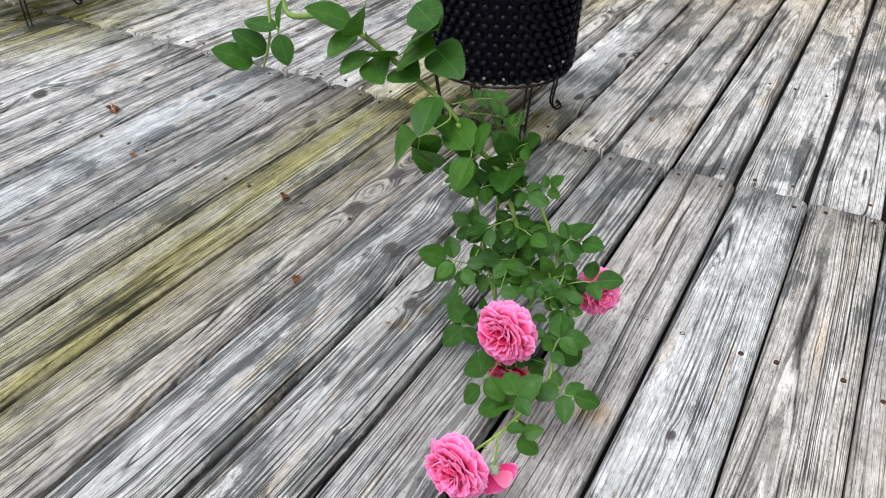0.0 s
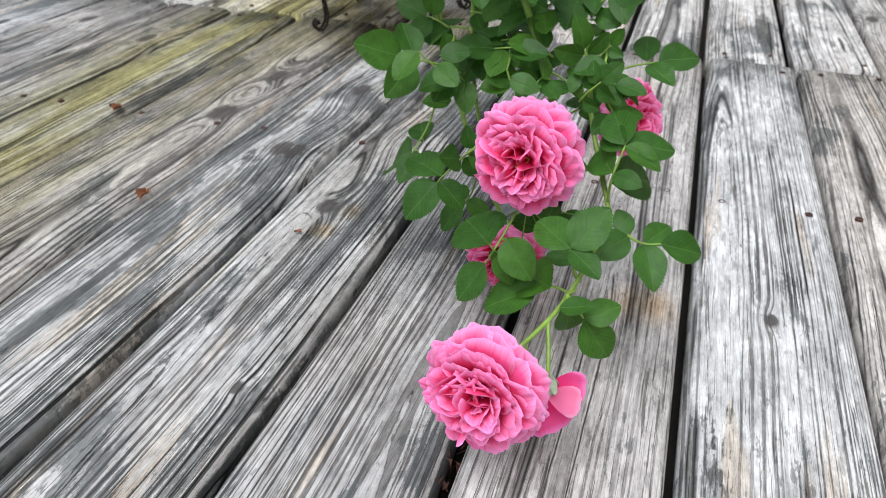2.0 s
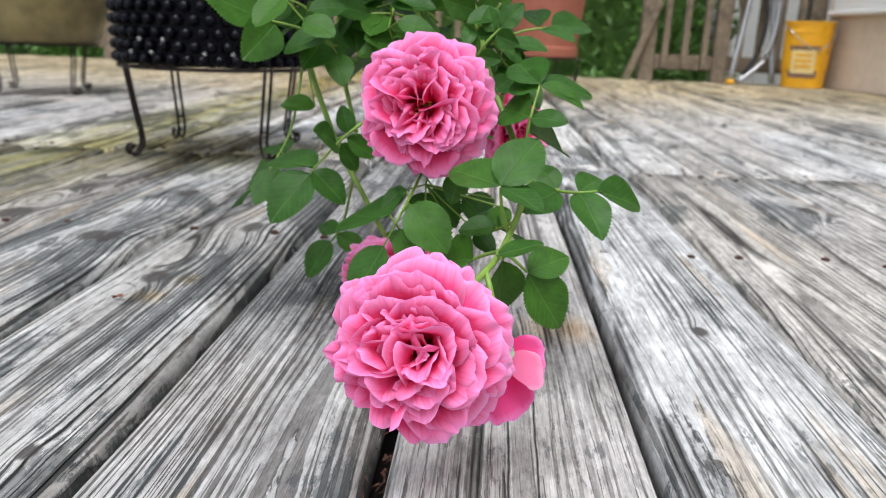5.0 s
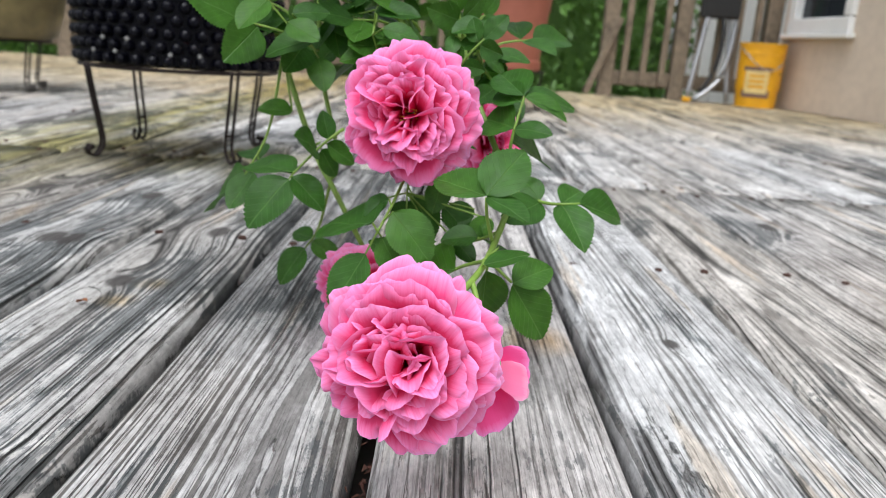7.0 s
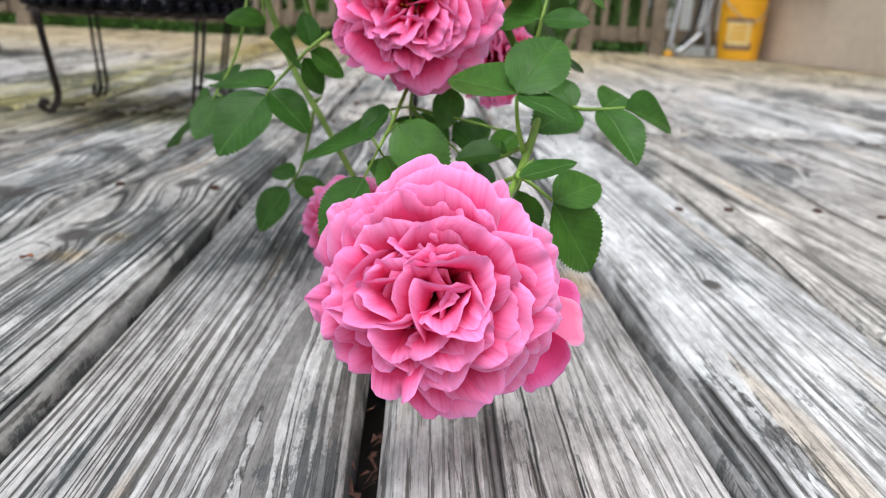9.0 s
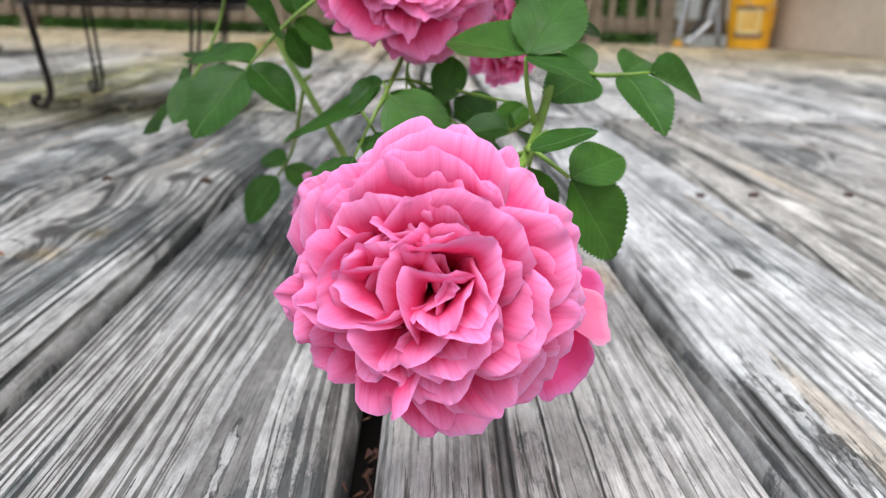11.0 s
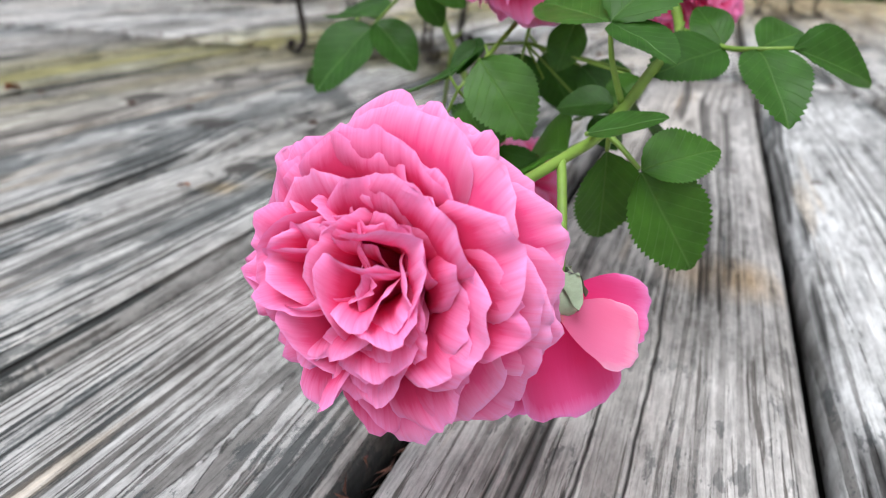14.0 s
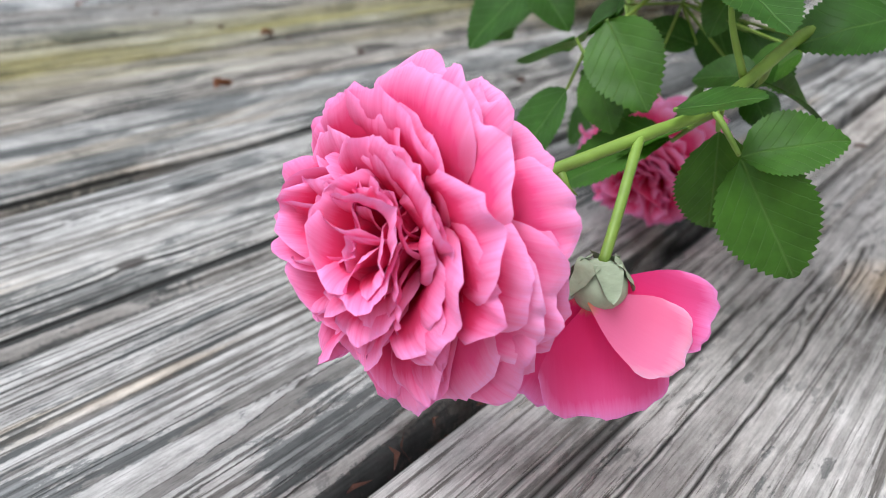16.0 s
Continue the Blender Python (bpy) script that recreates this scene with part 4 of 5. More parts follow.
# leaf by the right shoot
leaf_spray(rose, [(0.0496, 1.0969, 0.2281), (0.0496, 1.0669, 0.2081)], [
    ((0.0519, 1.0683, 0.2226), (0.0304, 1.0603, 0.2163), (0, -0.65, 0.76)),
    ((0.0594, 1.0766, 0.2054), (0.0828, 1.0755, 0.2027), (0, -0.65, 0.76)),
    ((0.0528, 1.0664, 0.2116), (0.0354, 1.0606, 0.2072), (0, -0.65, 0.76)),
    ((0.0538, 1.0761, 0.2037), (0.0659, 1.0672, 0.1942), (0, -0.65, 0.76)),
    ((0.0329, 1.0643, 0.2139), (0.0309, 1.0539, 0.2039), (0, -0.65, 0.76))])
# leaves crowded under the upper bloom
leaf_spray(rose, [(0.0130, 1.0600, 0.1650), (0.0120, 1.0450, 0.1400), (0.0100, 1.0350, 0.1180)], [
    ((0.0313, 1.0300, 0.1285), (0.0267, 1.0220, 0.1087), (0, -0.75, 0.65)),
    ((0.0328, 1.0450, 0.1089), (0.0539, 1.0370, 0.0926), (0, -0.75, 0.65)),
    ((0.0532, 1.0500, 0.1076), (0.0325, 1.0420, 0.1010), (0, -0.75, 0.65)),
    ((0.0623, 1.0100, 0.1100), (0.0483, 1.0020, 0.0985), (0, -0.75, 0.65)),
    ((0.0198, 1.0300, 0.1044), (0.0005, 1.0220, 0.1106), (0, -0.75, 0.65)),
    ((0.0129, 1.0600, 0.1113), (0.0305, 1.0520, 0.0882), (0, -0.75, 0.65)),
    ((-0.0009, 1.0120, 0.1183), (-0.0129, 1.0040, 0.1084), (0, -0.75, 0.65)),
    ((0.0423, 1.0300, 0.0908), (0.0547, 1.0220, 0.0795), (0, -0.75, 0.65)),
    ((0.0126, 1.0000, 0.0829), (-0.0058, 0.9920, 0.0973), (0, -0.75, 0.65))])

# leaves up the shoots: foot, tip, upper side, leaflets, leaflet length
rose_leaf(rose, (-0.044, 1.130, 0.331), (-0.049, 1.100, 0.382), (0.1, -0.7, 0.7), 3, 0.036)
rose_leaf(rose, (-0.042, 1.130, 0.332), (-0.022, 1.120, 0.373), (0.2, -0.7, 0.7), 1, 0.036)
rose_leaf(rose, (-0.048, 1.130, 0.299), (-0.056, 1.110, 0.336), (0, -0.8, 0.6), 3, 0.032)
rose_leaf(rose, (-0.050, 1.130, 0.296), (-0.071, 1.100, 0.301), (0, -0.8, 0.6), 3, 0.03)
rose_leaf(rose, (-0.025, 1.170, 0.266), (0.001, 1.180, 0.304), (0, -0.7, 0.7), 7, 0.026)
rose_leaf(rose, (0.034, 1.100, 0.245), (0.064, 1.100, 0.296), (0.1, -0.7, 0.7), 5, 0.028)
rose_leaf(rose, (0.022, 1.120, 0.260), (0.019, 1.080, 0.244), (0, -0.8, 0.6), 1, 0.04)
rose_leaf(rose, (-0.055, 1.080, 0.199), (-0.131, 1.040, 0.225), (-0.1, -0.7, 0.7), 5, 0.038)
rose_leaf(rose, (-0.081, 1.120, 0.221), (-0.126, 1.120, 0.240), (-0.1, -0.7, 0.7), 3, 0.028)
rose_leaf(rose, (-0.075, 1.120, 0.213), (-0.111, 1.120, 0.219), (-0.1, -0.7, 0.7), 1, 0.03)
rose_leaf(rose, (-0.035, 1.120, 0.257), (-0.046, 1.100, 0.236), (0, -0.8, 0.6), 1, 0.036)
rose_leaf(rose, (-0.026, 1.120, 0.253), (0.001, 1.100, 0.247), (0, -0.8, 0.6), 1, 0.034)
rose_leaf(rose, (-0.056, 1.100, 0.218), (-0.024, 1.070, 0.212), (0, -0.8, 0.6), 3, 0.036)
rose_leaf(rose, (0.010, 1.090, 0.216), (-0.016, 1.060, 0.234), (0, -0.7, 0.7), 3, 0.038)
rose_leaf(rose, (-0.001, 1.090, 0.207), (-0.035, 1.060, 0.202), (0, -0.7, 0.7), 3, 0.034)
rose_leaf(rose, (0.008, 1.080, 0.205), (-0.004, 1.040, 0.199), (0, -0.7, 0.7), 3, 0.034)
rose_leaf(rose, (0.041, 1.090, 0.214), (0.060, 1.090, 0.242), (0.2, -0.6, 0.8), 5, 0.022)
rose_leaf(rose, (0.038, 1.080, 0.213), (0.028, 1.070, 0.253), (0.1, -0.7, 0.7), 3, 0.026)
rose_leaf(rose, (0.037, 1.060, 0.195), (0.063, 1.050, 0.229), (0.1, -0.7, 0.7), 5, 0.028)
rose_leaf(rose, (-0.122, 1.125, 0.361), (-0.133, 1.100, 0.379), (0, -0.7, 0.7), 3, 0.026)
rose_leaf(rose, (-0.105, 1.125, 0.336), (-0.115, 1.100, 0.345), (0, -0.7, 0.7), 1, 0.030)
rose_leaf(rose, (-0.051, 1.125, 0.379), (-0.021, 1.100, 0.411), (0, -0.7, 0.7), 5, 0.020)
rose_leaf(rose, (-0.042, 1.125, 0.353), (-0.004, 1.100, 0.392), (0, -0.7, 0.7), 3, 0.026)
rose_leaf(rose, (-0.072, 1.125, 0.326), (-0.050, 1.100, 0.318), (0, -0.7, 0.7), 3, 0.028)
rose_leaf(rose, (-0.088, 1.125, 0.309), (-0.082, 1.100, 0.292), (0, -0.7, 0.7), 3, 0.030)
rose_leaf(rose, (-0.047, 1.125, 0.304), (-0.019, 1.100, 0.299), (0, -0.7, 0.7), 3, 0.026)
rose_leaf(rose, (-0.097, 1.125, 0.344), (-0.104, 1.100, 0.335), (0, -0.7, 0.7), 1, 0.032)

# broad leaves at the end of the cane
leaf_spray(rose, [(-0.1180, 1.0980, 0.3980), (-0.1000, 1.0600, 0.4050), (-0.1120, 1.0180, 0.4000)], [
    ((-0.1300, 1.0850, 0.4180), (-0.1220, 1.0280, 0.4020), (-0.1, -0.55, 0.85)),
    ((-0.1140, 1.0140, 0.4020), (-0.1580, 1.0240, 0.3550), (-0.1, -0.55, 0.85)),
    ((-0.1140, 1.0160, 0.4000), (-0.1160, 1.0580, 0.3680), (-0.1, -0.55, 0.85)),
    ((-0.1160, 1.0200, 0.3820), (-0.1120, 1.0620, 0.3460), (-0.1, -0.55, 0.85))])
# a broad leaf of three over the shoots
leaf_spray(rose, [(-0.0850, 1.1000, 0.3620), (-0.0740, 1.0750, 0.3680), (-0.0680, 1.0600, 0.3740)], [
    ((-0.0700, 1.0610, 0.3760), (-0.1220, 1.0980, 0.3880), (-0.1, -0.55, 0.85)),
    ((-0.0680, 1.0660, 0.3700), (-0.0520, 1.0610, 0.4130), (-0.1, -0.55, 0.85)),
    ((-0.0660, 1.0540, 0.3700), (-0.0730, 1.0260, 0.3380), (-0.1, -0.55, 0.85))])
# leaf below the broad ones
leaf_spray(rose, [(-0.0660, 1.1180, 0.3300), (-0.0500, 1.1350, 0.3250), (-0.0430, 1.1380, 0.3180)], [
    ((-0.0440, 1.1380, 0.3320), (-0.0660, 1.1250, 0.3710), (-0.1, -0.55, 0.85)),
    ((-0.0420, 1.1360, 0.3000), (-0.0580, 1.1600, 0.3160), (-0.1, -0.55, 0.85)),
    ((-0.0420, 1.1200, 0.3300), (-0.0280, 1.0620, 0.3320), (-0.1, -0.55, 0.85))])
# large leaves along the cane
leaf_spray(rose, [(-0.3088, 1.1420, 0.4562), (-0.2686, 1.1350, 0.4528), (-0.2180, 1.1220, 0.4386), (-0.1754, 1.1200, 0.4615)], [
    ((-0.2735, 1.1250, 0.4672), (-0.3090, 1.0850, 0.5002), (-0.1, -0.55, 0.85)),
    ((-0.2612, 1.1250, 0.4585), (-0.2325, 1.0850, 0.5141), (-0.1, -0.55, 0.85)),
    ((-0.2683, 1.1250, 0.4558), (-0.2874, 1.0850, 0.4402), (-0.1, -0.55, 0.85)),
    ((-0.2497, 1.1250, 0.4374), (-0.2702, 1.0850, 0.4202), (-0.1, -0.55, 0.85)),
    ((-0.2202, 1.1250, 0.4328), (-0.2167, 1.0850, 0.4634), (-0.1, -0.55, 0.85)),
    ((-0.2459, 1.1250, 0.4293), (-0.2061, 1.0850, 0.4196), (-0.1, -0.55, 0.85)),
    ((-0.1815, 1.1250, 0.5076), (-0.1270, 1.0850, 0.4994), (-0.1, -0.55, 0.85)),
    ((-0.1880, 1.1250, 0.4646), (-0.1277, 1.0850, 0.5068), (-0.1, -0.55, 0.85)),
    ((-0.2017, 1.1250, 0.4378), (-0.1387, 1.0850, 0.4792), (-0.1, -0.55, 0.85)),
    ((-0.1548, 1.1250, 0.4602), (-0.1033, 1.0850, 0.4569), (-0.1, -0.55, 0.85)),
    ((-0.2080, 1.1250, 0.4249), (-0.1583, 1.0850, 0.4382), (-0.1, -0.55, 0.85))])

# leaves hanging from the arch and between the shoots
rose_leaf(rose, (-0.258, 0.950, 0.488), (-0.281, 0.930, 0.517), (-0.1, -0.55, 0.85), 1, 0.042)
rose_leaf(rose, (-0.238, 0.950, 0.519), (-0.274, 0.940, 0.527), (-0.1, -0.55, 0.85), 1, 0.038)
rose_leaf(rose, (-0.238, 0.950, 0.518), (-0.234, 0.950, 0.549), (-0.1, -0.55, 0.85), 1, 0.031)
rose_leaf(rose, (-0.239, 0.950, 0.517), (-0.224, 0.940, 0.487), (-0.1, -0.55, 0.85), 1, 0.035)
rose_leaf(rose, (-0.272, 0.945, 0.477), (-0.294, 0.910, 0.502), (-0.1, -0.55, 0.85), 1, 0.048)
rose_leaf(rose, (-0.092, 1.110, 0.346), (-0.118, 1.070, 0.401), (-0.1, -0.55, 0.85), 1, 0.073)
rose_leaf(rose, (-0.088, 1.110, 0.348), (-0.066, 1.110, 0.389), (-0.1, -0.55, 0.85), 1, 0.047)
rose_leaf(rose, (-0.088, 1.110, 0.337), (-0.093, 1.070, 0.314), (-0.1, -0.55, 0.85), 1, 0.046)
rose_leaf(rose, (-0.039, 1.130, 0.338), (-0.068, 1.120, 0.375), (-0.1, -0.55, 0.85), 1, 0.048)
rose_leaf(rose, (-0.039, 1.130, 0.335), (-0.026, 1.140, 0.370), (-0.1, -0.55, 0.85), 1, 0.039)
rose_leaf(rose, (-0.057, 1.120, 0.302), (-0.066, 1.110, 0.334), (-0.1, -0.55, 0.85), 1, 0.035)
rose_leaf(rose, (-0.057, 1.120, 0.302), (-0.075, 1.100, 0.294), (-0.1, -0.55, 0.85), 1, 0.028)
rose_leaf(rose, (-0.035, 1.120, 0.308), (-0.030, 1.110, 0.345), (-0.1, -0.55, 0.85), 1, 0.039)
rose_leaf(rose, (-0.123, 1.070, 0.331), (-0.138, 1.050, 0.361), (-0.1, -0.55, 0.85), 1, 0.039)
rose_leaf(rose, (-0.127, 1.070, 0.330), (-0.127, 1.050, 0.332), (-0.1, -0.55, 0.85), 1, 0.020)
rose_leaf(rose, (-0.117, 1.100, 0.406), (-0.071, 1.160, 0.404), (0, -0.6, 0.8), 7, 0.022)
rose_leaf(rose, (-0.104, 1.120, 0.390), (-0.063, 1.180, 0.364), (0, -0.6, 0.8), 7, 0.022)
stem(rose, "stem", [(-0.27, 1.0, 0.635), (-0.262, 0.97, 0.565), (-0.251, 0.95, 0.512), (-0.262, 0.945, 0.474)], 0.0018, 0.0011, STEM)

# more leaves set along the shoots, turned to the light
grow = random.Random(33)
for sx, sy, sz, n in ((-0.05, 1.12, 0.31, 4), (-0.02, 1.10, 0.27, 4), (0.0, 1.10, 0.22, 4), (0.02, 1.12, 0.25, 3), (0.045, 1.085, 0.20, 4), (-0.105, 1.15, 0.28, 2), (-0.06, 1.12, 0.23, 2), (0.012, 1.09, 0.16, 2)):
    for k in range(n):
        a = grow.uniform(0, 6.28)
        way = Vector((math.cos(a), 0.75 * math.sin(a), grow.uniform(-0.55, 0.35))).normalized()
        ln = grow.uniform(0.055, 0.085)
        foot = Vector((sx, sy, sz)) + Vector((grow.uniform(-1, 1), grow.uniform(-1, 1), grow.uniform(-1.5, 1.5))) * 0.006
        rose_leaf(rose, foot, foot + way * ln, (0.15 * grow.uniform(-1, 1), -0.45, 0.85), 5, grow.uniform(0.026, 0.034))

# ---- black pot on its stand ----
STAND = (-0.418, 1.868)


def scroll_leg():
    """Two rods that run down from the ring, joined in a curled foot; the foot curls along +X."""
    bm = bmesh.new()
    for s in (-0.006, 0.006):
        pts = [(0.020, s, 0.150), (0.012, s, 0.10), (0.003, s, 0.05), (0.0005, s, 0.026)]
        pts += [(0.018 + (0.0145 - 0.0018 * k) * math.cos(radians(190 + 36 * k)), s, 0.019 + (0.0155 - 0.0018 * k) * math.sin(radians(190 + 36 * k))) for k in range(1, 13)]
        tube(bm, spline(pts, 3), 0.0026, 7)
    box(bm, 0.001, -0.008, 0.046, 0.005, 0.008, 0.05)
    return mesh_of("leg", bm, IRON, True)


LEG = scroll_leg()


def plant_stand(x, y, turn, radius, label):
    st = thing("plant_stand", label, "plant stand", pose(x, y, 0, 0, 0, turn), "iron plant stands")
    bm = bmesh.new()
    for z, rr in ((0.150, radius + 0.018),):
        ring = [(rr * math.cos(2 * math.pi * k / 40), rr * math.sin(2 * math.pi * k / 40), z - 0.004) for k in range(41)]
        tube(bm, ring, 0.003, 7, False)
    for k in range(2):
        a = radians(45 + 90 * k)
        tube(bm, [((radius + 0.018) * math.cos(a), (radius + 0.018) * math.sin(a), 0.146), (-(radius + 0.018) * math.cos(a), -(radius + 0.018) * math.sin(a), 0.146)], 0.0025, 6)
    part("ring", bm, IRON, st)
    for k in range(4):
        a = 45 + 90 * k
        part("leg", LEG, None, st, m=pose(radius * math.cos(radians(a)), radius * math.sin(radians(a)), 0, 0, 0, a))
    return st


plant_stand(*STAND, 4, 0.138, "dark wrought-iron plant stand with scrolled feet under the black pot")

pot = thing("black_pot", "black plastic pot covered in rows of hollow knobs", "plant pot", pose(*STAND, 0.1495))
bm = lathe(bmesh.new(), [(0.148, 0.0), (0.153, 0.004), (0.164, 0.30), (0.172, 0.305), (0.172, 0.315), (0.160, 0.315), (0.144, 0.25)], 48)
part("body", bm, BLACK, pot, smooth=False)
bm = bmesh.new()
for row in range(15):
    z = 0.010 + row * 0.0195
    r = 0.1525 + 0.010 * z / 0.3
    for k in range(42):
        a = 2 * math.pi * (k + 0.5 * (row % 2)) / 42
        o = Vector((math.cos(a), math.sin(a), 0))
        at = o * (r - 0.001) + Vector((0, 0, z))
        tube(bm, [at, at + o * 0.006, at + o * 0.011, at + o * 0.0135], [0.0098, 0.0086, 0.0066, 0.0030], 9)
kn = part("knob_field", bm, BLACK, pot, smooth=False)
tagged(kn, kind="stuff")
bm = lathe(bmesh.new(), [(0.005, 0.286), (0.150, 0.280), (0.150, 0.26)], 32)
part("soil", bm, SOIL, pot)
# pale discs on some low knobs imitate daylight through open holes
dots = random.Random(4)
for row, z in ((0, 0.020), (1, 0.039)):
    for k in range(13):
        if dots.random() < 0.35:
            a = radians(-118 + 14 * k + 7 * row)
            r = 0.1665 + 0.01 * z / 0.3
            d = lathe(bmesh.new(), [(0.0030, -0.001), (0.0034, 0.001), (0.0022, 0.0022)], 10)
            part("knob_hole_light", d, HOLE_LIGHT, pot, m=Matrix.Translation((r * math.cos(a), r * math.sin(a), z)) @ pose(0, 0, 0, 0, 90, math.degrees(a)))

# ---- far things ----
def bucket_body(bm):
    return lathe(bm, [(0.112, 0.0), (0.115, 0.004), (0.123, 0.235), (0.129, 0.238), (0.129, 0.262), (0.125, 0.265), (0.126, 0.300), (0.132, 0.303), (0.132, 0.312), (0.127, 0.315), (0.128, 0.352), (0.134, 0.355), (0.134, 0.368), (0.130, 0.368), (0.124, 0.10)], 40)


bucket = thing("bucket", "yellow plastic bucket with a printed label standing by the house wall", "bucket", pose(1.868, 5.18, 0.001, 0, 0, 0))
part("body", bucket_body(bmesh.new()), YELLOW, bucket)

def curved_panel(r, half, z0, z1, bulge=0.0, middle=None):
    """A strip of label wrapped round the front of a tub."""
    bm = bmesh.new()
    rows = []
    for i in range(9):
        a = radians(-116 if middle is None else middle) + half * (i / 4 - 1)
        rows.append([bm.verts.new((rr * math.cos(a), rr * math.sin(a), z)) for rr, z in ((r, z0), (r + bulge, z1), (r + bulge - 0.002, z1), (r - 0.002, z0))])
    for q, t in zip(rows, rows[1:]):
        for k in range(4):
            bm.faces.new((q[k], q[(k + 1) % 4], t[(k + 1) % 4], t[k]))
    bm.faces.new(rows[0])
    bm.faces.new(rows[-1][::-1])
    return bm


part("label", curved_panel(0.1210, 0.66, 0.060, 0.232, 0.0064), LABEL_B, bucket, "brown bordered printed label")
part("label_field", curved_panel(0.1240, 0.52, 0.082, 0.212, 0.0052), LABEL_Y, bucket, "pale yellow printed field")
for z in (0.115, 0.145, 0.175):
    part("print_bar", curved_panel(0.1285, 0.34, z, z + 0.014, 0.0006), YELLOW, bucket)
for z in (0.10, 0.14, 0.18):
    part("print_bar", curved_panel(0.1225 + 0.034 * (z - 0.1), 0.10, z, z + 0.026, 0.001, -44), RUBBER, bucket, "black printed bar")
handle = tube(bmesh.new(), [(0.136 * math.cos(radians(a)), 0.136 * math.sin(radians(a)) * 1.0 - 0.006, 0.335 - 0.12 * math.sin(radians(a * 1.0)) ** 2) for a in range(180, 361, 12)], 0.003, 6)
part("handle", handle, TUBE, bucket, "wire handle")

house = thing("house_wall", "beige stucco house wall with a white framed window", "house", kind="structure")
# the wall's own frame: X runs along it from the far corner, Y into the house
house.matrix_basis = frame_on((0.9915, 0.1302, 0), (0, 0, 1), (2.03, 5.33, 0))
W0, W1, Z0, Z1 = 0.07, 0.66, 0.437, 1.45
bm = bmesh.new()
for x0, x1, z0, z1 in ((0, W0, 0.003, 3.2), (W0, W1, 0.003, Z0), (W0, W1, Z1, 3.2), (W1, 6.0, 0.003, 3.2)):
    box(bm, x0, 0, z0, x1, 0.2, z1)
box(bm, 0, 0.2, 0.003, 0.2, 4.0, 3.2)
part("wall", bm, STUCCO, house)
bm = bmesh.new()
for x0, x1, z0, z1 in ((W0, W1, Z0, Z0 + 0.085), (W0, W1, Z1 - 0.07, Z1), (W0, W0 + 0.07, Z0 + 0.085, Z1 - 0.07), (W1 - 0.07, W1, Z0 + 0.085, Z1 - 0.07), (W0 + 0.07, W1 - 0.07, 0.96, 1.0)):
    box(bm, x0 + 0.002, -0.03, z0 + 0.002, x1 - 0.002, 0.05, z1 - 0.002, 0.006)
window = part("window_1", bm, WHITE, house, "white window frame")
part("pane", box(bmesh.new(), W0 + 0.05, 0.02, Z0 + 0.05, W1 - 0.05, 0.028, Z1 - 0.05), GLASS_M, window)
part("window_sill", box(bmesh.new(), W0 - 0.03, -0.05, Z0 - 0.03, W1 + 0.03, -0.002, Z0 - 0.002, 0.006), WHITE, window)

# a third stand with the terracotta planter
planter = thing("terracotta_planter", "tall terracotta-coloured plastic planter with a rimmed base", "plant pot", pose(0.252, 3.57, 0.1495))
part("body", lathe(bmesh.new(), [(0.118, 0.0), (0.126, 0.004), (0.128, 0.034), (0.121, 0.040), (0.152, 0.30), (0.165, 0.305), (0.168, 0.345), (0.155, 0.345), (0.14, 0.30)], 40), TERRA, planter)
part("soil", lathe(bmesh.new(), [(0.004, 0.305), (0.15, 0.300), (0.15, 0.28)], 24), SOIL, planter)
plant_stand(0.252, 3.57, 20, 0.125, "dark wrought-iron plant stand with scrolled feet under the terracotta planter")

far_pot = thing("glazed_pot", "large mossy green-brown glazed clay pot on an iron stand", "plant pot", pose(-1.30, 2.83, 0.1495))
part("body", lathe(bmesh.new(), [(0.150, 0), (0.172, 0.012), (0.190, 0.07), (0.205, 0.16), (0.212, 0.26), (0.214, 0.33), (0.226, 0.345), (0.228, 0.37), (0.212, 0.372), (0.20, 0.33)], 44), GLAZE, far_pot, smooth=True)
part("soil", lathe(bmesh.new(), [(0.004, 0.345), (0.203, 0.340), (0.200, 0.32)], 24), SOIL, far_pot)
plant_stand(-1.30, 2.83, 20, 0.135, "dark wrought-iron plant stand with scrolled feet under the glazed pot")
side_pot = thing("clay_pot", "brown glazed clay pot on an iron stand", "plant pot", pose(-2.08, 1.80, 0.1495))
part("body", lathe(bmesh.new(), [(0.12, 0), (0.15, 0.03), (0.18, 0.16), (0.17, 0.26), (0.185, 0.28), (0.185, 0.30), (0.165, 0.30), (0.15, 0.27)], 40), GLAZE, side_pot, smooth=True)
plant_stand(-2.08, 1.80, 15, 0.15, "dark wrought-iron plant stand with scrolled feet at the deck side")

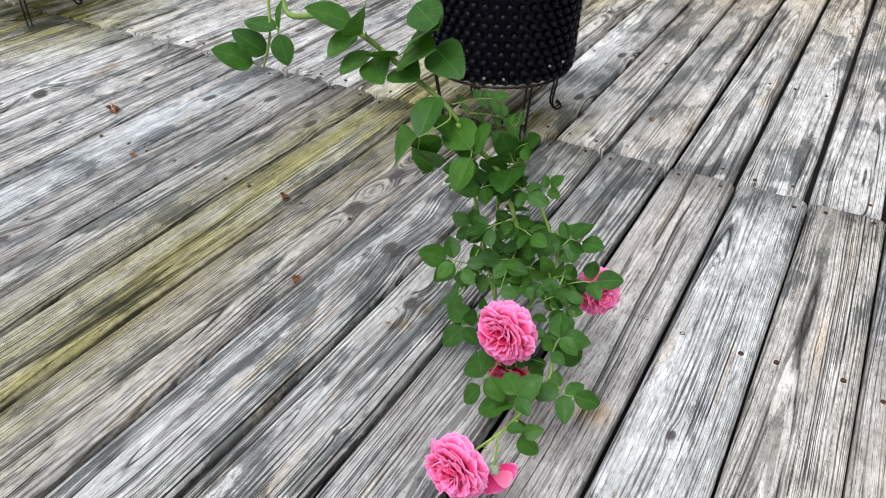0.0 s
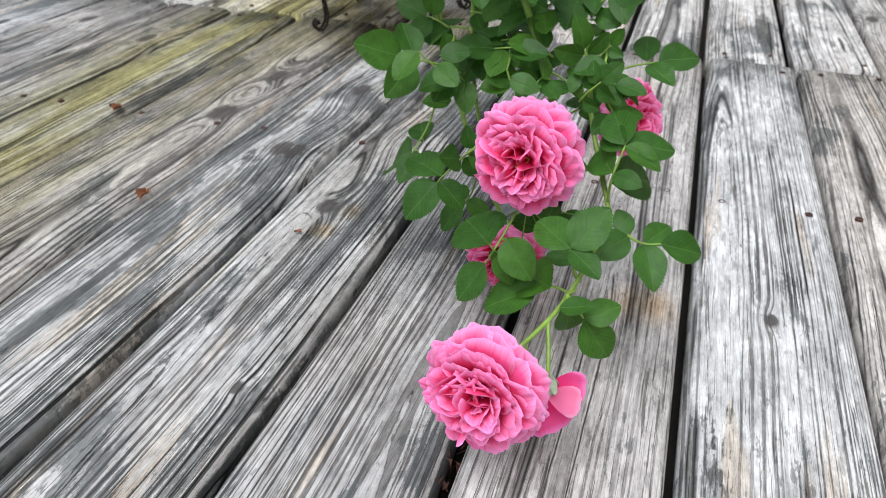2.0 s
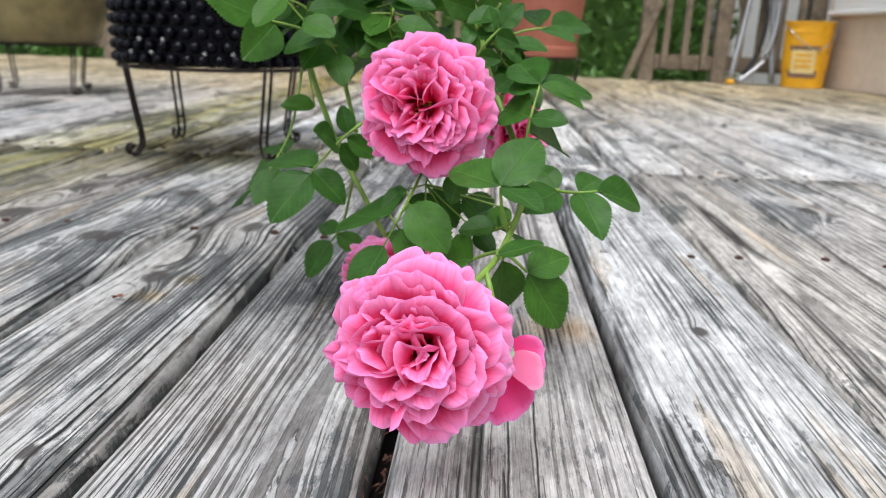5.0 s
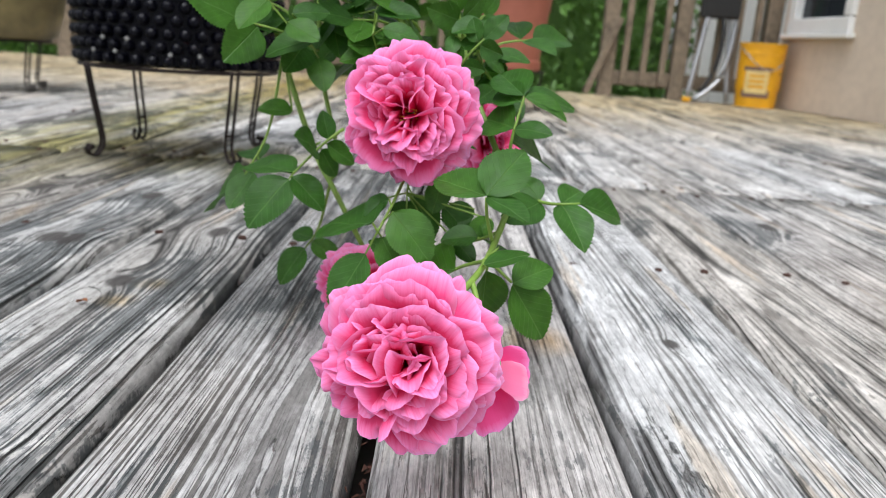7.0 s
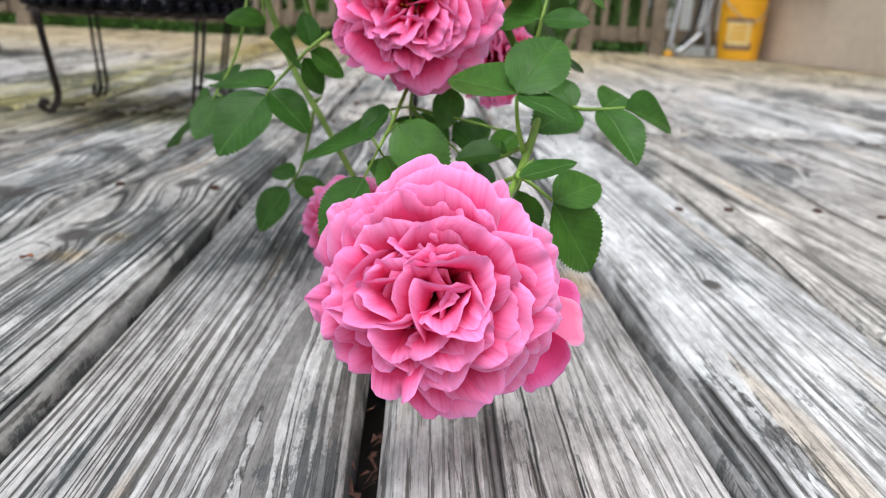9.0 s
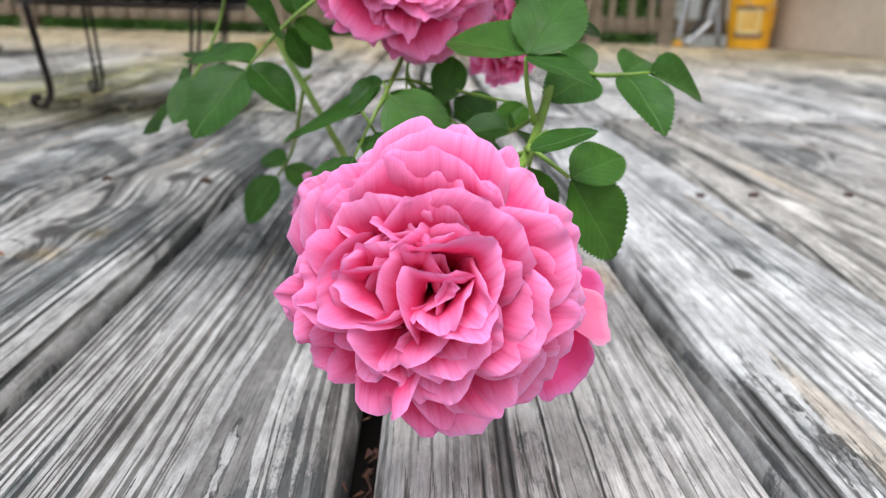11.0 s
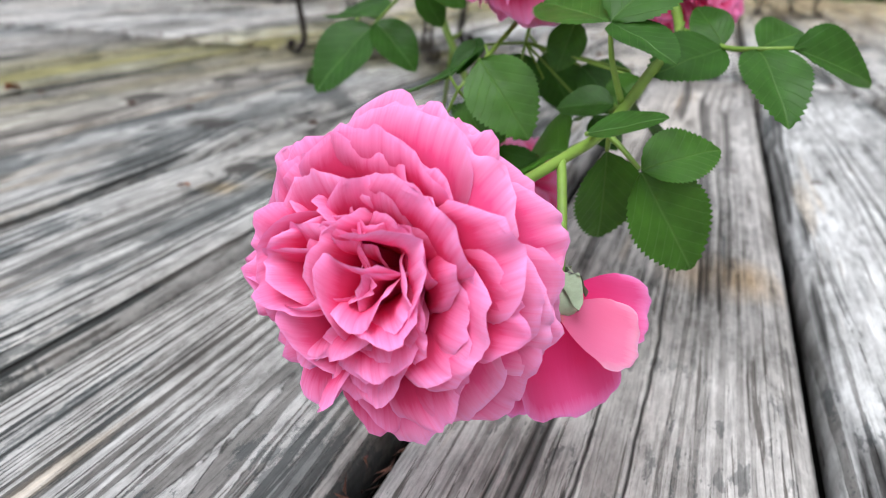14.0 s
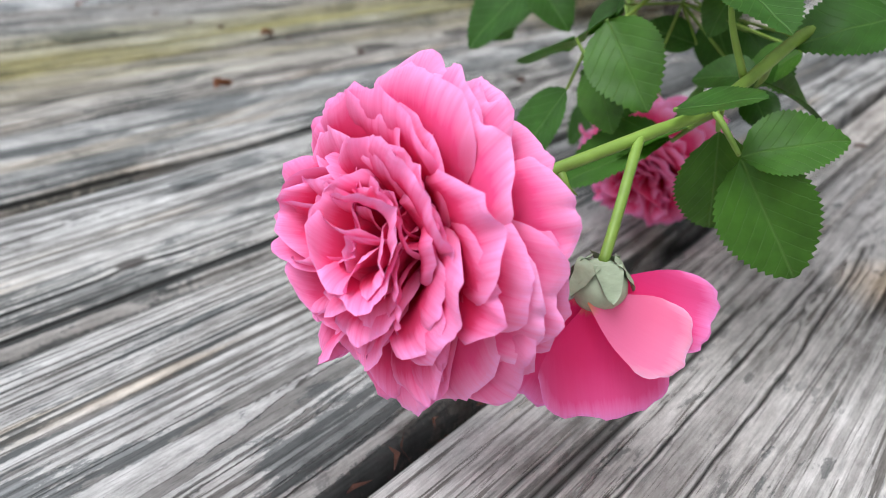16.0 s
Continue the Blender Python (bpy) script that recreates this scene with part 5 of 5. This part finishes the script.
# ---- railing along the far edge ----
railing = thing("railing", "grey-brown wooden deck railing with square pickets", "railing", kind="structure")
RY = 5.50
POST = mesh_of("post", box(bmesh.new(), -0.045, -0.045, -0.45, 0.045, 0.045, 1.05, 0.006), RAIL_WOOD)
PICKET = mesh_of("picket", box(bmesh.new(), -0.018, -0.018, 0.075, 0.018, 0.018, 0.93, 0.003), RAIL_WOOD)
POSTS = [-5.4, -3.9, -2.4, -0.9, 0.20, 1.02, 1.47, 2.02]
for px in POSTS:
    part("post", POST, None, railing, m=pose(px, RY, 0))
for x0, x1 in zip(POSTS, POSTS[1:]):
    if x0 == 0.20:
        continue
    for z0, z1 in ((0.065, 0.155), (0.90, 0.99)):
        part("rail", box(bmesh.new(), x0 + 0.046, RY - 0.02, z0, x1 - 0.046, RY + 0.02, z1, 0.004), RAIL_WOOD, railing)
    k = max(2, int((x1 - x0 - 0.09) / 0.115))
    for i in range(k):
        part("picket", PICKET, None, railing, m=pose(x0 + 0.045 + (x1 - x0 - 0.09) * (i + 0.5) / k, RY - 0.040, 0))

neighbour = thing("neighbour_wall", "white painted board wall beyond the railing", "house", kind="structure")
for i in range(12):
    part("board", box(bmesh.new(), 1.75 + i * 0.16, 6.6, -0.45, 1.75 + i * 0.16 + 0.155, 6.63, 2.6, 0.006), WHITE, neighbour)

# ---- folded chair leaning on the railing ----
chair = thing("folding_chair", "folded aluminium garden chair with a black seat leaning on the railing", "chair", pose(1.62, 5.30, 0))
part("leg", tube(bmesh.new(), spline([(-0.14, -0.05, 0.012), (-0.08, 0.02, 0.35), (0.0, 0.10, 0.80)], 5), 0.015, 8), TUBE, chair, smooth=True)
part("leg", tube(bmesh.new(), spline([(0.12, 0.0, 0.012), (0.10, 0.06, 0.35), (0.06, 0.11, 0.80)], 5), 0.015, 8), TUBE, chair, smooth=True)
part("leg", tube(bmesh.new(), spline([(-0.10, -0.06, 0.012), (0.05, 0.0, 0.14), (0.12, 0.05, 0.38), (0.13, 0.10, 0.80)], 5), 0.015, 8), TUBE, chair, smooth=True)
part("strap", tube(bmesh.new(), spline([(-0.06, -0.03, 0.06), (0.02, 0.0, 0.20), (0.05, 0.03, 0.42), (0.00, 0.08, 0.70)], 5), 0.014, 7), RUBBER, chair, "black strap", True)
part("seat", box(bmesh.new(), -0.10, 0.03, 0.50, 0.14, 0.075, 0.78, 0.015, 2), RUBBER, chair, "black seat")
part("foot", box(bmesh.new(), -0.165, -0.07, 0.001, -0.115, -0.03, 0.03, 0.008), YELLOW, chair, "yellow plastic foot")

board_lean = new("loose_board", mesh_of("loose_board", box(bmesh.new(), -0.020, -0.012, 0.0, 0.020, 0.012, 0.50, 0.003), RAIL_WOOD))
board_lean.matrix_basis = pose(0.895, 5.43, 0.002, 0, 20, 0)
tagged(board_lean, "loose brown board leaning against the railing post", "board")

# ---- hedge beyond the deck ----
g = random.Random(5)
verts, faces = [], []
for _ in range(17000):
    x = g.uniform(-6.5, 1.75)
    depth = g.random() ** 2
    y = 6.05 + 0.9 * depth + 0.22 * math.sin(x * 2.3) + 0.15 * math.sin(x * 5.1)
    z = -0.45 + 2.6 * g.random() + 0.2 * math.sin(x * 3)
    c = Vector((x, y, z))
    a = Vector((g.uniform(-1, 1), g.uniform(-1, 1), g.uniform(-1, 0.6))).normalized()
    o = a.cross(Vector((g.uniform(-1, 1), g.uniform(-1, 1), g.uniform(-1, 1)))).normalized()
    s = g.uniform(0.03, 0.065)
    k = len(verts)
    up = a.cross(o) * s * 0.25
    verts += [c, c + a * s + o * s * 0.45 + up, c + a * 2 * s, c + a * s - o * s * 0.45 + up]
    faces += [(k, k + 1, k + 2), (k, k + 2, k + 3)]
me = bpy.data.meshes.new("hedge")
me.from_pydata([tuple(p) for p in verts], [], faces)
me.materials.append(HEDGE)
tagged(new("hedge", me), "dense dark green leafy hedge behind the railing", "hedge", kind="stuff")
bm = bmesh.new()
box(bm, -6.6, 6.75, -0.45, 1.75, 7.1, 2.4)
inner_mass = new("hedge_core", mesh_of("hedge_core", bm, HEDGE))
tagged(inner_mass, "shaded inner branches of the hedge", "hedge", kind="stuff")

# ---- litter on the deck ----
def dry_leaf(x, y, turn, size, label):
    bm = bmesh.new()
    rows = []
    for j in range(7):
        v = j / 6
        w = 0.34 * math.sin(math.pi * min(0.98, max(0.04, v))) ** 0.8
        rows.append([bm.verts.new((u * w * size, (v - 0.5) * size, size * (0.03 + 0.22 * u * u + 0.10 * math.sin(v * 5 + u)))) for u in (-1, -0.5, 0, 0.5, 1)])
    for q, t in zip(rows, rows[1:]):
        for k in range(4):
            bm.faces.new((q[k], q[k + 1], t[k + 1], t[k]))
    ob = new("dry_leaf", mesh_of("dry_leaf", bm, DRY_LEAF, True))
    ob.matrix_basis = pose(x, y, 0.001, 0, 0, turn)
    return tagged(ob, label, "leaf", "fallen leaves")


dry_leaf(-1.241, 1.437, 60, 0.045, "curled dry brown leaf lying on the planks")
dry_leaf(-0.43, 1.13, 20, 0.022, "small dry orange leaf caught in a plank gap")
dry_leaf(-0.236, 1.115, 100, 0.008, "tiny dry brown leaf on the deck")
dry_leaf(-0.62, 1.33, 10, 0.020, "small dry red-brown leaf on the deck")
dry_leaf(-0.10, 2.05, 40, 0.018, "small dry brown leaf on the deck")
dry_leaf(-1.02, 1.30, 80, 0.020, "small dry brown leaf on the planks")

bm = bmesh.new()
lit = random.Random(6)
for k in range(34):
    p = Vector((lit.uniform(-0.006, 0.003), lit.uniform(0.80, 0.96), lit.uniform(-0.026, -0.012)))
    way = Vector((lit.uniform(-0.4, 0.4), lit.uniform(-1, 1), lit.uniform(-0.2, 0.5))).normalized()
    ln = lit.uniform(0.006, 0.016)
    bow = Vector((lit.uniform(-1, 1), lit.uniform(-1, 1), lit.uniform(0, 1))) * 0.003
    a, c = p, p + way * ln
    side = way.cross(Vector((lit.uniform(-1, 1), lit.uniform(-1, 1), 1))).normalized() * lit.uniform(0.0005, 0.0016)
    q = [bm.verts.new(v) for v in (a, (a + c) / 2 + bow + side, c, (a + c) / 2 + bow - side)]
    bm.faces.new(q)
scraps = new("leaf_scraps", mesh_of("leaf_scraps", bm, SCRAP))
tagged(scraps, "red-brown dead leaf scraps caught in a plank gap", "leaf litter", kind="stuff")

for sx, sy in screw_spots:
    if -1.9 < sx < 1.3 and sy < 3.0:
        part("screw", SCREW, None, deck, m=pose(sx, sy, 0.0005))
